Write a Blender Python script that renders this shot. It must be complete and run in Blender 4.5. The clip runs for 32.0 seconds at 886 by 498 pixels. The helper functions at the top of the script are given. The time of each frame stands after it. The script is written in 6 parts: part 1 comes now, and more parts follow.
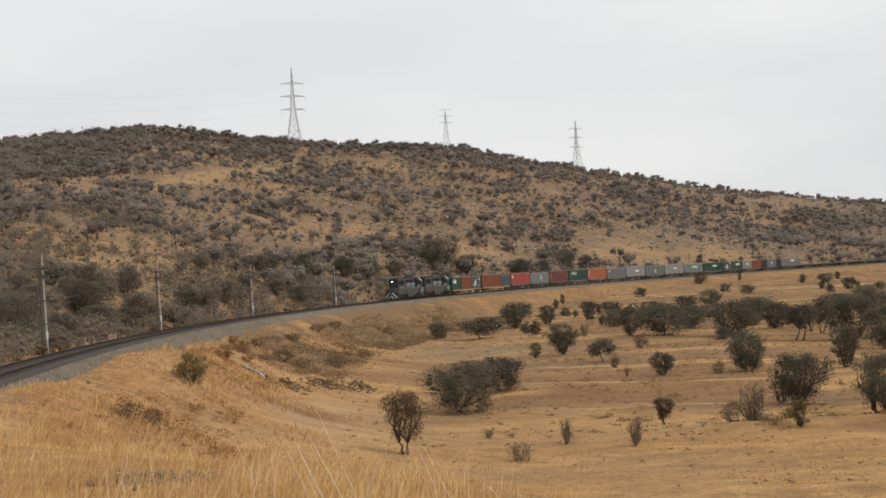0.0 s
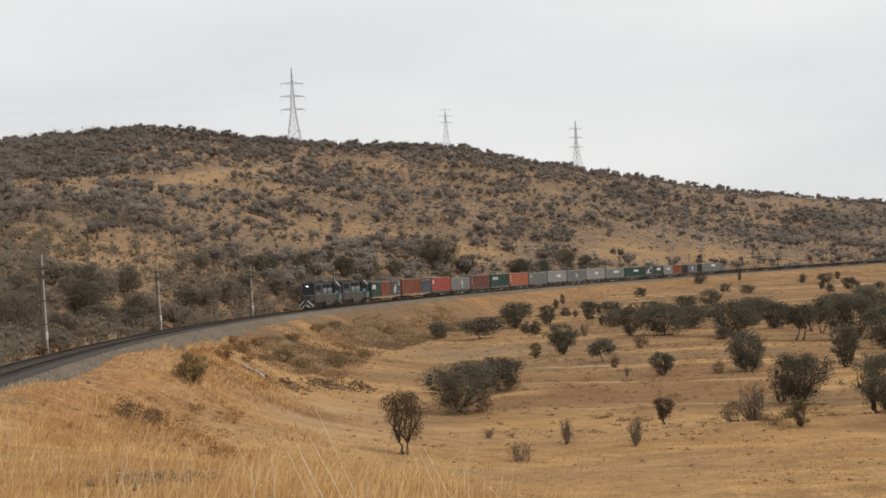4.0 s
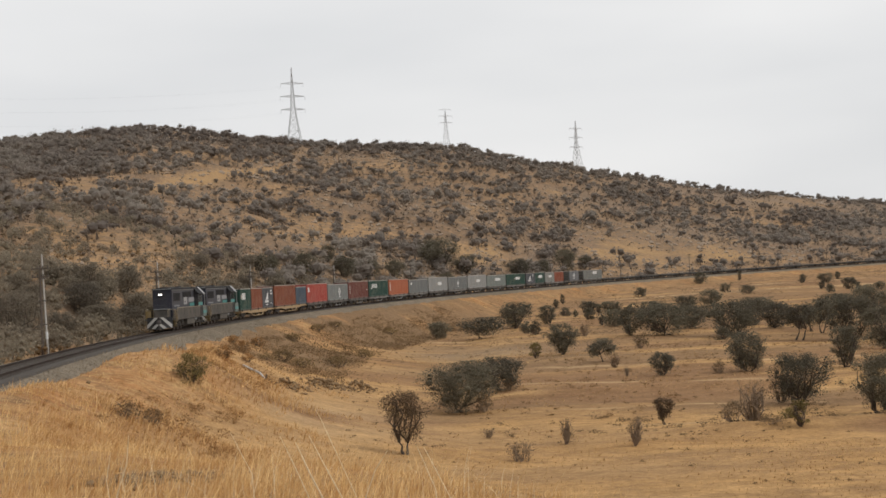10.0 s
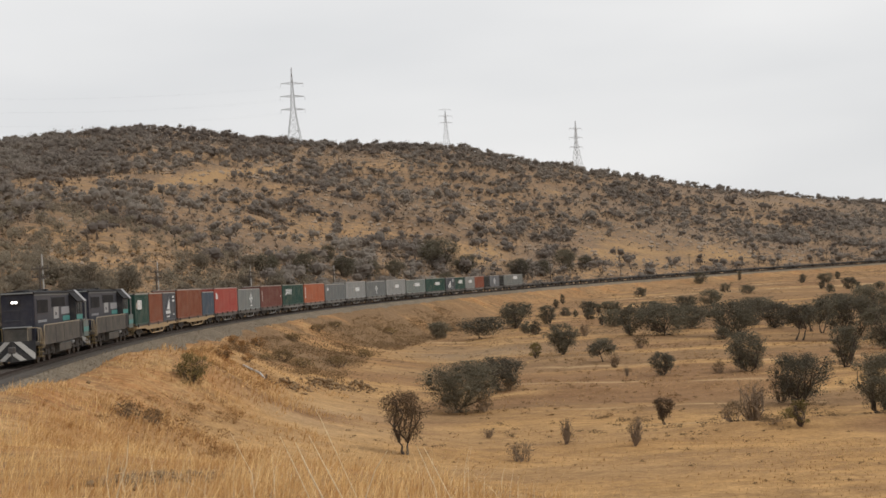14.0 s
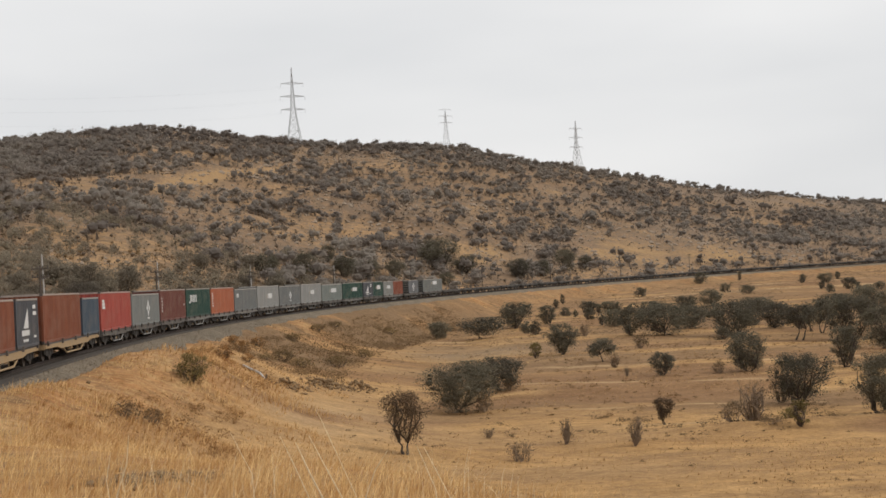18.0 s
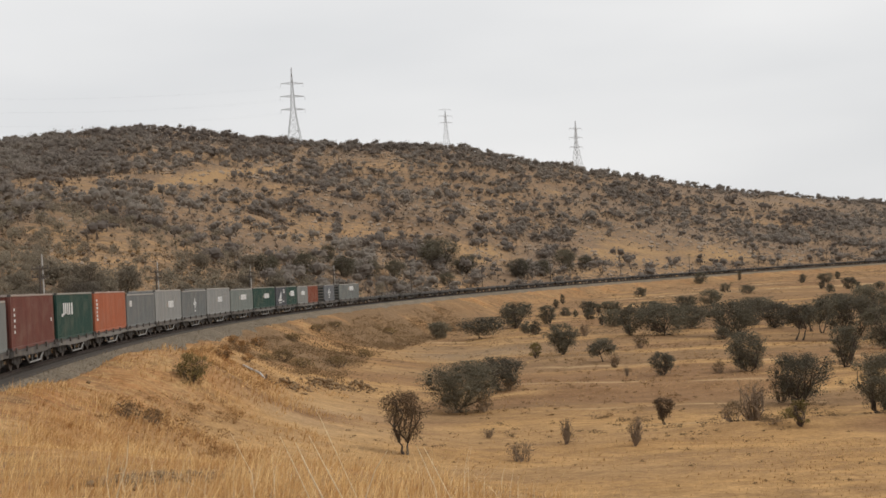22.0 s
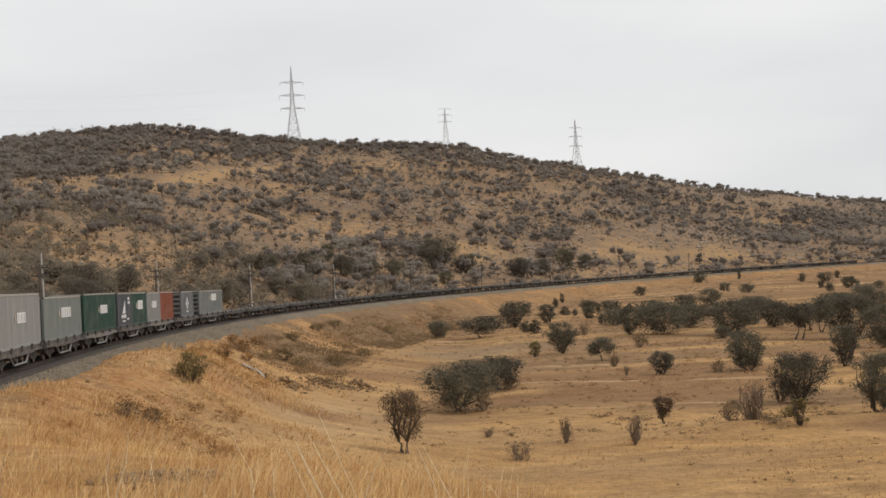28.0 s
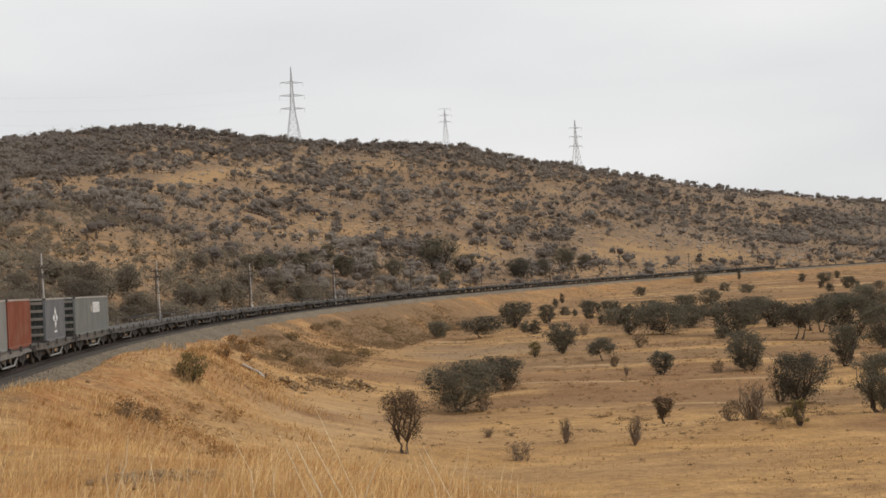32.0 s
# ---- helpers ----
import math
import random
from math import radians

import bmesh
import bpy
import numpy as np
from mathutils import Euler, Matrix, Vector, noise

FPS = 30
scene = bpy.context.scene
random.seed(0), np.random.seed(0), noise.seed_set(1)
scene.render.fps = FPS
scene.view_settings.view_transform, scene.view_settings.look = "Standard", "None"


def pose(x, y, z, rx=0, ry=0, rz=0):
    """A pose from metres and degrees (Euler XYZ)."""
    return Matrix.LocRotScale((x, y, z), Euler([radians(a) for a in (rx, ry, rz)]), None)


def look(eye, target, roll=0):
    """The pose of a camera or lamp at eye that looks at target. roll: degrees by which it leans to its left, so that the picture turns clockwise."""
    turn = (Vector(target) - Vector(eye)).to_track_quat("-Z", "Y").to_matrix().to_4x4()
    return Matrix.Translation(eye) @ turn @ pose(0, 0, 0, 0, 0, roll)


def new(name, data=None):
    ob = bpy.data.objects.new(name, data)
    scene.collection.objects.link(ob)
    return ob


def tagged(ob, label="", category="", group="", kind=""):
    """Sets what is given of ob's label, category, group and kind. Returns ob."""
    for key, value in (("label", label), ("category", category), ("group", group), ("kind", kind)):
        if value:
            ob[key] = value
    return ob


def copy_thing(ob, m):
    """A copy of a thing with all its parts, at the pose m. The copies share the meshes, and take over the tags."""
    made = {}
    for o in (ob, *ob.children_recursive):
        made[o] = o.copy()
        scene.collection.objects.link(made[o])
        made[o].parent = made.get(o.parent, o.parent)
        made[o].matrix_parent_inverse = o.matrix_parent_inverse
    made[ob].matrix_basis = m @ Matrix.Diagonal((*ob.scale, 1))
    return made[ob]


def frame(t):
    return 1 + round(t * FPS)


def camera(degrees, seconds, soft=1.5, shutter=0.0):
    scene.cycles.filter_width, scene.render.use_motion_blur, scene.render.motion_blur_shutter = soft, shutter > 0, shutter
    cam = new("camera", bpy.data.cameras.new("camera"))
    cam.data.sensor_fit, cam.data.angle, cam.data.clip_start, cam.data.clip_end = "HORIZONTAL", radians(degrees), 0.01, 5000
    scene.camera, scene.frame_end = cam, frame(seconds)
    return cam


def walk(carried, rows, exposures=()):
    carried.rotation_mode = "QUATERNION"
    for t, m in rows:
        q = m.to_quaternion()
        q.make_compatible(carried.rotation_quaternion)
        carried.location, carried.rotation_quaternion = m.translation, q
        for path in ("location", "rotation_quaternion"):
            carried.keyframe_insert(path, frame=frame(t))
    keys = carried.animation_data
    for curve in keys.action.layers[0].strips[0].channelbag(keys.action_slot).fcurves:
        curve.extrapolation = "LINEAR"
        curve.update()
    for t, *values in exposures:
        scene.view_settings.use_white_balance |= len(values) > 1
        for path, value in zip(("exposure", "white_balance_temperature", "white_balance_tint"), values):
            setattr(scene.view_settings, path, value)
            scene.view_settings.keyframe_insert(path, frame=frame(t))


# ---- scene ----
EZ = 12.0                       # height of the eye over the datum
cam = camera(35.524, 32.0, soft=1.6)


def gaze(right, down):
    return look((0, 0, EZ), (right, 100, EZ + 1.633 - down), -2.815)


walk(cam, [(0.0, gaze(0, 0)), (22.0, gaze(0, 0)), (24.5, gaze(0.0, 0.045)), (27.5, gaze(0.02, 0.075)),
           (29.0, gaze(0.045, 0.07)), (32.0, gaze(0.035, 0.06))])

# ---------------------------------------------------------------- light
SUN_EL, SUN_ROT = radians(48), radians(102)      # high and soft, from the valley side
world = bpy.data.worlds.new("overcast_sky")
scene.world = world
world.use_nodes = True
wt = world.node_tree
wt.nodes.clear()
w_out = wt.nodes.new("ShaderNodeOutputWorld")
w_bg = wt.nodes.new("ShaderNodeBackground")
w_sky = wt.nodes.new("ShaderNodeTexSky")
w_sky.sky_type = 'NISHITA'
w_sky.sun_disc = False
w_sky.sun_elevation, w_sky.sun_rotation = SUN_EL, SUN_ROT
w_sky.dust_density = 4.0
w_dim = wt.nodes.new("ShaderNodeMix")
w_dim.data_type = 'RGBA'
w_dim.blend_type = 'MULTIPLY'
w_dim.inputs["Factor"].default_value = 1.0
w_dim.inputs[7].default_value = (0.09, 0.09, 0.09, 1)
w_co = wt.nodes.new("ShaderNodeTexCoord")
w_map = wt.nodes.new("ShaderNodeMapping")
w_map.inputs["Scale"].default_value = (1.6, 1.6, 6.5)
w_map.inputs["Rotation"].default_value = (0.0, 0.12, 0.4)
w_noise = wt.nodes.new("ShaderNodeTexNoise")
w_noise.inputs["Scale"].default_value = 1.5
w_noise.inputs["Detail"].default_value = 4.0
w_noise.inputs["Roughness"].default_value = 0.42
w_ramp = wt.nodes.new("ShaderNodeValToRGB")
w_ramp.color_ramp.elements[0].position = 0.3
w_ramp.color_ramp.elements[0].color = (0.70, 0.708, 0.72, 1)
w_ramp.color_ramp.elements[1].position = 0.7
w_ramp.color_ramp.elements[1].color = (0.865, 0.86, 0.855, 1)
w_mix = wt.nodes.new("ShaderNodeMix")
w_mix.data_type = 'RGBA'
w_mix.inputs["Factor"].default_value = 0.93
wt.links.new(w_sky.outputs["Color"], w_dim.inputs[6])
wt.links.new(w_co.outputs["Generated"], w_map.inputs["Vector"])
wt.links.new(w_map.outputs["Vector"], w_noise.inputs["Vector"])
wt.links.new(w_noise.outputs["Fac"], w_ramp.inputs["Fac"])
wt.links.new(w_dim.outputs[2], w_mix.inputs[6])
wt.links.new(w_ramp.outputs["Color"], w_mix.inputs[7])
wt.links.new(w_mix.outputs[2], w_bg.inputs["Color"])
w_bg.inputs["Strength"].default_value = 1.055
wt.links.new(w_bg.outputs["Background"], w_out.inputs["Surface"])

sun_data = bpy.data.lights.new("sun", 'SUN')
sun_data.energy, sun_data.angle, sun_data.color = 1.15, radians(14), (1.0, 0.96, 0.9)
sun = new("sun", sun_data)
sun_dir = Vector((math.sin(SUN_ROT) * math.cos(SUN_EL), math.cos(SUN_ROT) * math.cos(SUN_EL), math.sin(SUN_EL)))
sun.matrix_world = look(sun_dir * 200, (0, 0, 0))
scene.view_settings.exposure = 0.0


# ---------------------------------------------------------------- materials
def noise_ramp(nt, scale, lo, hi, detail=5.0, rough=0.6, coords="Object", p0=0.3, p1=0.7, stretch=None):
    co = nt.nodes.new("ShaderNodeTexCoord")
    tex = nt.nodes.new("ShaderNodeTexNoise")
    tex.inputs["Scale"].default_value, tex.inputs["Detail"].default_value = scale, detail
    tex.inputs["Roughness"].default_value = rough
    src = co.outputs[coords]
    if stretch:
        mp = nt.nodes.new("ShaderNodeMapping")
        mp.inputs["Scale"].default_value = stretch
        nt.links.new(src, mp.inputs["Vector"])
        src = mp.outputs["Vector"]
    nt.links.new(src, tex.inputs["Vector"])
    ramp = nt.nodes.new("ShaderNodeValToRGB")
    ramp.color_ramp.elements[0].position, ramp.color_ramp.elements[1].position = p0, p1
    ramp.color_ramp.elements[0].color, ramp.color_ramp.elements[1].color = (*lo, 1), (*hi, 1)
    nt.links.new(tex.outputs["Fac"], ramp.inputs["Fac"])
    return ramp.outputs["Color"], tex.outputs["Fac"]


def mixed(nt, a, b, fac, blend='MIX'):
    mx = nt.nodes.new("ShaderNodeMix")
    mx.data_type, mx.blend_type = 'RGBA', blend
    for sock, val in ((mx.inputs[6], a), (mx.inputs[7], b), (mx.inputs["Factor"], fac)):
        if isinstance(val, (int, float)):
            sock.default_value = val
        elif isinstance(val, tuple):
            sock.default_value = (*val, 1)
        else:
            nt.links.new(val, sock)
    return mx.outputs[2]


def blank(name, rough=0.8, metal=0.0):
    mat = bpy.data.materials.new(name)
    mat.use_nodes = True
    nt = mat.node_tree
    bsdf = nt.nodes["Principled BSDF"]
    bsdf.inputs["Roughness"].default_value = rough
    bsdf.inputs["Metallic"].default_value = metal
    bsdf.inputs["Specular IOR Level"].default_value = 0.25
    return mat, nt, bsdf


def add_bump(nt, bsdf, fac, strength, dist):
    b = nt.nodes.new("ShaderNodeBump")
    b.inputs["Strength"].default_value, b.inputs["Distance"].default_value = strength, dist
    nt.links.new(fac, b.inputs["Height"])
    nt.links.new(b.outputs["Normal"], bsdf.inputs["Normal"])


def paint(name, colour, rough=0.55, metal=0.0, wear=0.35, scale=1.5, dust=(0.30, 0.25, 0.19)):
    """Weathered paint or metal: large soft dust stains and fine grain."""
    mat, nt, bsdf = blank(name, rough, metal)
    stain, _ = noise_ramp(nt, scale, (0, 0, 0), (1, 1, 1), 6, 0.65, p0=0.42, p1=0.75)
    fine, fac = noise_ramp(nt, scale * 14, tuple(c * 0.8 for c in colour), tuple(min(1, c * 1.18) for c in colour), 3)
    mul = nt.nodes.new("ShaderNodeMath")
    mul.operation = 'MULTIPLY'
    mul.inputs[1].default_value = wear
    nt.links.new(stain, mul.inputs[0])
    nt.links.new(mixed(nt, fine, dust, mul.outputs[0]), bsdf.inputs["Base Color"])
    add_bump(nt, bsdf, fac, 0.15, 0.004)
    return mat


def object_paint(name, rough=0.5, wear=0.3):
    """Container paint: the colour of each object, faded in streaks and dusty below."""
    mat, nt, bsdf = blank(name, rough)
    info = nt.nodes.new("ShaderNodeObjectInfo")
    streak, _ = noise_ramp(nt, 2.2, (0.78, 0.78, 0.78), (1.14, 1.12, 1.1), 5, 0.6, stretch=(1.2, 1.2, 0.12))
    stain, _ = noise_ramp(nt, 0.7, (0, 0, 0), (wear, wear, wear), 6, 0.65, p0=0.45, p1=0.8)
    rust, fac = noise_ramp(nt, 5.0, (0, 0, 0), (0.75, 0.75, 0.75), 7, 0.7, p0=0.66, p1=0.76)
    col = mixed(nt, info.outputs["Color"], streak, 1.0, 'MULTIPLY')
    col = mixed(nt, col, (0.33, 0.27, 0.21), stain)
    col = mixed(nt, col, (0.13, 0.055, 0.03), rust)
    nt.links.new(col, bsdf.inputs["Base Color"])
    return mat


def leaf_mat(name, dark, light, scale=0.35):
    mat, nt, bsdf = blank(name, 0.85)
    geo = nt.nodes.new("ShaderNodeNewGeometry")
    ramp = nt.nodes.new("ShaderNodeValToRGB")
    ramp.color_ramp.elements[0].color, ramp.color_ramp.elements[1].color = (*dark, 1), (*light, 1)
    nt.links.new(geo.outputs["Random Per Island"], ramp.inputs["Fac"])
    info = nt.nodes.new("ShaderNodeObjectInfo")
    tone = nt.nodes.new("ShaderNodeValToRGB")
    tone.color_ramp.elements[0].color, tone.color_ramp.elements[1].color = (0.75, 0.72, 0.7, 1), (1.2, 1.15, 1.05, 1)
    nt.links.new(info.outputs["Random"], tone.inputs["Fac"])
    big, _ = noise_ramp(nt, scale, (0.74, 0.71, 0.69), (1.2, 1.2, 1.14), 3)
    col = mixed(nt, mixed(nt, ramp.outputs["Color"], tone.outputs["Color"], 1.0, 'MULTIPLY'), big, 1.0, 'MULTIPLY')
    nt.links.new(col, bsdf.inputs["Base Color"])
    bsdf.inputs["Specular IOR Level"].default_value = 0.1
    thin = nt.nodes.new("ShaderNodeBsdfTranslucent")
    nt.links.new(col, thin.inputs["Color"])
    both = nt.nodes.new("ShaderNodeMixShader")
    both.inputs["Fac"].default_value = 0.48
    nt.links.new(bsdf.outputs["BSDF"], both.inputs[1])
    nt.links.new(thin.outputs["BSDF"], both.inputs[2])
    nt.links.new(both.outputs["Shader"], nt.nodes["Material Output"].inputs["Surface"])
    return mat


def ground_material():
    """Dry grassland: straw, ochre soil and grey-brown thatch; streaked in the field, ochre on the bank, stony on the hill."""
    mat, nt, bsdf = blank("dry_grassland", 0.95)
    bsdf.inputs["Specular IOR Level"].default_value = 0.08

    def mask(name):
        at = nt.nodes.new("ShaderNodeAttribute")
        at.attribute_name = name
        return at.outputs["Fac"]

    fine, fac = noise_ramp(nt, 3.0, (0.66, 0.64, 0.61), (1.24, 1.22, 1.18), 7, 0.78, p0=0.3, p1=0.7)
    # field: bands of pale straw, brown earth and greyish thatch
    straw, _ = noise_ramp(nt, 0.045, (0.41, 0.25, 0.11), (0.56, 0.37, 0.18), 6, 0.62, p0=0.35, p1=0.65, stretch=(0.5, 1.2, 1.0))
    band, _ = noise_ramp(nt, 0.085, (0, 0, 0), (0.6, 0.6, 0.6), 7, 0.7, p0=0.47, p1=0.62, stretch=(0.45, 1.3, 1.0))
    rut, _ = noise_ramp(nt, 0.34, (0.82, 0.76, 0.70), (1.12, 1.07, 1.0), 8, 0.74, p0=0.36, p1=0.58, stretch=(0.75, 1.3, 1.0))
    field = mixed(nt, mixed(nt, straw, (0.29, 0.19, 0.11), band), rut, 1.0, 'MULTIPLY')
    dirt, _ = noise_ramp(nt, 0.55, (0, 0, 0), (0.5, 0.5, 0.5), 8, 0.74, p0=0.48, p1=0.60, stretch=(0.7, 1.2, 1.0))
    field = mixed(nt, field, (0.25, 0.15, 0.08), dirt)
    # railway bank: deeper ochre with rusty scrub patches
    ochre, _ = noise_ramp(nt, 0.13, (0.39, 0.195, 0.080), (0.49, 0.305, 0.15), 7, 0.7, p0=0.35, p1=0.65)
    patch, _ = noise_ramp(nt, 0.2, (0, 0, 0), (0.65, 0.65, 0.65), 8, 0.74, p0=0.47, p1=0.62)
    bank = mixed(nt, ochre, (0.20, 0.13, 0.075), patch)
    dry, _ = noise_ramp(nt, 0.75, (0, 0, 0), (0.5, 0.5, 0.5), 8, 0.75, p0=0.50, p1=0.60)
    bank = mixed(nt, bank, (0.50, 0.35, 0.17), dry)
    weed, _ = noise_ramp(nt, 1.3, (0.68, 0.65, 0.62), (1.12, 1.1, 1.08), 8, 0.8, p0=0.36, p1=0.56)
    bank = mixed(nt, bank, weed, 1.0, 'MULTIPLY')
    # hill: tan soil between grey-brown stones and litter
    soil, _ = noise_ramp(nt, 0.022, (0.41, 0.265, 0.143), (0.27, 0.182, 0.115), 8, 0.62, p0=0.38, p1=0.60)
    litter, _ = noise_ramp(nt, 0.22, (0, 0, 0), (0.75, 0.75, 0.75), 8, 0.8, p0=0.44, p1=0.58)
    grit, _ = noise_ramp(nt, 0.9, (0.55, 0.54, 0.53), (1.38, 1.34, 1.3), 7, 0.78, p0=0.3, p1=0.7)
    hill = mixed(nt, mixed(nt, soil, (0.17, 0.135, 0.105), litter), grit, 1.0, 'MULTIPLY')
    field = mixed(nt, field, mixed(nt, (0.25, 0.163, 0.095), rut, 1.0, 'MULTIPLY'), mask("thatch"))
    field = mixed(nt, field, mixed(nt, (0.27, 0.165, 0.092), rut, 1.0, 'MULTIPLY'), mask("stain"))
    field = mixed(nt, field, mixed(nt, (0.27, 0.205, 0.14), rut, 1.0, 'MULTIPLY'), mask("greyish"))
    field = mixed(nt, field, (0.60, 0.42, 0.235), mask("worn"))
    bank = mixed(nt, bank, mixed(nt, (0.235, 0.155, 0.09), weed, 1.0, 'MULTIPLY'), mask("scrubby"))
    # Distance haze on the far slope, mixed into the soil as grey.
    hill = mixed(nt, hill, (0.235, 0.18, 0.137), mask("hazed"))
    hill = mixed(nt, hill, mixed(nt, (0.225, 0.17, 0.128), grit, 1.0, 'MULTIPLY'), mask("dense"))
    hill = mixed(nt, hill, mixed(nt, (0.43, 0.28, 0.14), grit, 0.9, 'MULTIPLY'), mask("grassy"))
    hill = mixed(nt, hill, (0.50, 0.37, 0.25), mask("bare_verge"))
    col = mixed(nt, field, bank, mask("bank"))
    col = mixed(nt, col, hill, mask("hill"))
    col = mixed(nt, col, fine, 1.0, 'MULTIPLY')
    nt.links.new(col, bsdf.inputs["Base Color"])
    add_bump(nt, bsdf, fac, 0.6, 0.15)
    return mat


def gravel_material():
    mat, nt, bsdf = blank("ballast_gravel", 0.95)
    big, _ = noise_ramp(nt, 0.25, (0.75, 0.72, 0.68), (1.15, 1.12, 1.08), 5, 0.6)
    co = nt.nodes.new("ShaderNodeTexCoord")
    vor = nt.nodes.new("ShaderNodeTexVoronoi")
    vor.inputs["Scale"].default_value = 7.0
    nt.links.new(co.outputs["Object"], vor.inputs["Vector"])
    ramp = nt.nodes.new("ShaderNodeValToRGB")
    ramp.color_ramp.elements[0].color, ramp.color_ramp.elements[1].color = (0.112, 0.092, 0.068, 1), (0.26, 0.215, 0.158, 1)
    nt.links.new(vor.outputs["Color"], ramp.inputs["Fac"])
    nt.links.new(mixed(nt, ramp.outputs["Color"], big, 1.0, 'MULTIPLY'), bsdf.inputs["Base Color"])
    add_bump(nt, bsdf, vor.outputs["Distance"], 0.5, 0.05)
    return mat


def straw_material(name, root, tip):
    mat, nt, bsdf = blank(name, 0.8)
    bsdf.inputs["Specular IOR Level"].default_value = 0.1
    geo = nt.nodes.new("ShaderNodeNewGeometry")
    ramp = nt.nodes.new("ShaderNodeValToRGB")
    ramp.color_ramp.elements[0].color, ramp.color_ramp.elements[1].color = (*root, 1), (*tip, 1)
    nt.links.new(geo.outputs["Random Per Island"], ramp.inputs["Fac"])
    big, _ = noise_ramp(nt, 0.4, (0.66, 0.52, 0.40), (1.14, 1.12, 1.1), 6, 0.7, p0=0.34, p1=0.6)
    nt.links.new(mixed(nt, ramp.outputs["Color"], big, 1.0, 'MULTIPLY'), bsdf.inputs["Base Color"])
    return mat


def glow(name, colour, strength):
    mat, nt, bsdf = blank(name, 0.3)
    bsdf.inputs["Base Color"].default_value = (*colour, 1)
    bsdf.inputs["Emission Color"].default_value = (*colour, 1)
    bsdf.inputs["Emission Strength"].default_value = strength
    return mat


M_GROUND = ground_material()
M_GRAVEL = gravel_material()
M_BED = paint("oil_dark_trackbed", (0.058, 0.048, 0.039), 0.95, 0.0, 0.35, 2.5, (0.15, 0.125, 0.10))
M_RAIL = paint("rusty_rail_steel", (0.042, 0.028, 0.021), 0.75, 0.2, 0.1)
M_SLEEPER = paint("weathered_sleeper_wood", (0.045, 0.035, 0.028), 0.9, 0.0, 0.3, 3.0, (0.2, 0.17, 0.14))
M_CONT = object_paint("container_paint")
M_WHITE = paint("white_marking", (0.68, 0.69, 0.68), 0.6, 0.0, 0.15)
M_EMBLEM = paint("worn_emblem", (0.42, 0.36, 0.31), 0.6, 0.0, 0.4, 6.0)
M_MARK_DARK = paint("grey_mark_bar", (0.30, 0.31, 0.31), 0.6, 0.0, 0.2)
M_CAST = paint("dark_corner_steel", (0.10, 0.09, 0.085), 0.6, 0.3, 0.4)
M_FLAT = paint("grey_wagon_paint", (0.095, 0.089, 0.083), 0.7, 0.0, 0.5)
M_FLAT_DARK = paint("grimy_empty_wagon_paint", (0.075, 0.072, 0.068), 0.75, 0.0, 0.25)
M_FLAT_PALE = paint("pale_dusty_wagon_paint", (0.185, 0.177, 0.165), 0.7, 0.0, 0.5)
M_TRUSS = paint("pale_truss_steel", (0.25, 0.243, 0.23), 0.65, 0.0, 0.4)
M_YELLOW = paint("faded_yellow_wagon_paint", (0.40, 0.275, 0.145), 0.65, 0.0, 0.5)
M_BOGIE = paint("grimy_bogie_steel", (0.045, 0.04, 0.036), 0.75, 0.2, 0.35, 3.0, (0.12, 0.095, 0.07))
M_WHEEL = paint("wheel_steel", (0.07, 0.055, 0.045), 0.6, 0.4, 0.3, 3.0)
M_DECK = paint("dirty_deck_planks", (0.095, 0.085, 0.075), 0.85, 0.0, 0.35, 2.0)
M_GRILLE = paint("black_grille", (0.010, 0.010, 0.012), 0.8, 0.0, 0.1)
M_LOCO = paint("slate_loco_paint", (0.047, 0.049, 0.059), 0.5, 0.0, 0.4, 0.8, (0.10, 0.098, 0.10))
M_LOCO_FACE = paint("navy_loco_paint", (0.018, 0.021, 0.037), 0.45, 0.0, 0.15, 0.8)
M_LOCO_GREY = paint("grey_walkway_panel", (0.068, 0.063, 0.056), 0.65, 0.0, 0.35, 1.0)
M_LOCO_DARK = paint("soot_dark_steel", (0.022, 0.022, 0.025), 0.7, 0.1, 0.25)
M_LOCO_PALE = paint("pale_grey_hood_paint", (0.215, 0.225, 0.225), 0.55, 0.0, 0.3)
M_LOCO_TAIL = paint("grey_green_tail_paint", (0.125, 0.15, 0.14), 0.55, 0.0, 0.3)
M_PANEL = paint("pale_repainted_panel", (0.28, 0.285, 0.30), 0.55, 0.0, 0.25)
# For a pale hood patch, and for skylight painted on the canopy chamfer.
M_CANOPY = paint("pale_patch_and_skylit_canopy", (0.34, 0.34, 0.34), 0.55, 0.0, 0.2)
# Shade of the cab recess, put into the wall colour.
M_LOCO_CAB = paint("shaded_cab_paint", (0.035, 0.035, 0.04), 0.6, 0.0, 0.25)
M_CHEVRON = paint("grimy_white_chevron", (0.42, 0.41, 0.385), 0.6, 0.0, 0.4)
M_TEAL = paint("teal_stripe_paint", (0.055, 0.25, 0.235), 0.5, 0.0, 0.2)
M_RAILING = paint("tan_handrail_paint", (0.30, 0.25, 0.18), 0.6, 0.0, 0.3)
M_OCHRE = paint("ochre_ladder_paint", (0.17, 0.12, 0.05), 0.6, 0.0, 0.3)
M_BLACK = paint("black_paint", (0.018, 0.018, 0.02), 0.5, 0.0, 0.2)
M_POLE = paint("weathered_pole_wood", (0.105, 0.085, 0.07), 0.9, 0.0, 0.3, 2.0, (0.22, 0.18, 0.15))
M_CONCRETE = paint("pale_concrete_post", (0.50, 0.48, 0.45), 0.85, 0.0, 0.3, 2.0)
# Lattice steel lightened so that its colour carries the haze over the ridge.
M_STEEL = paint("galvanised_steel_in_haze", (0.50, 0.505, 0.51), 0.55, 0.3, 0.1)
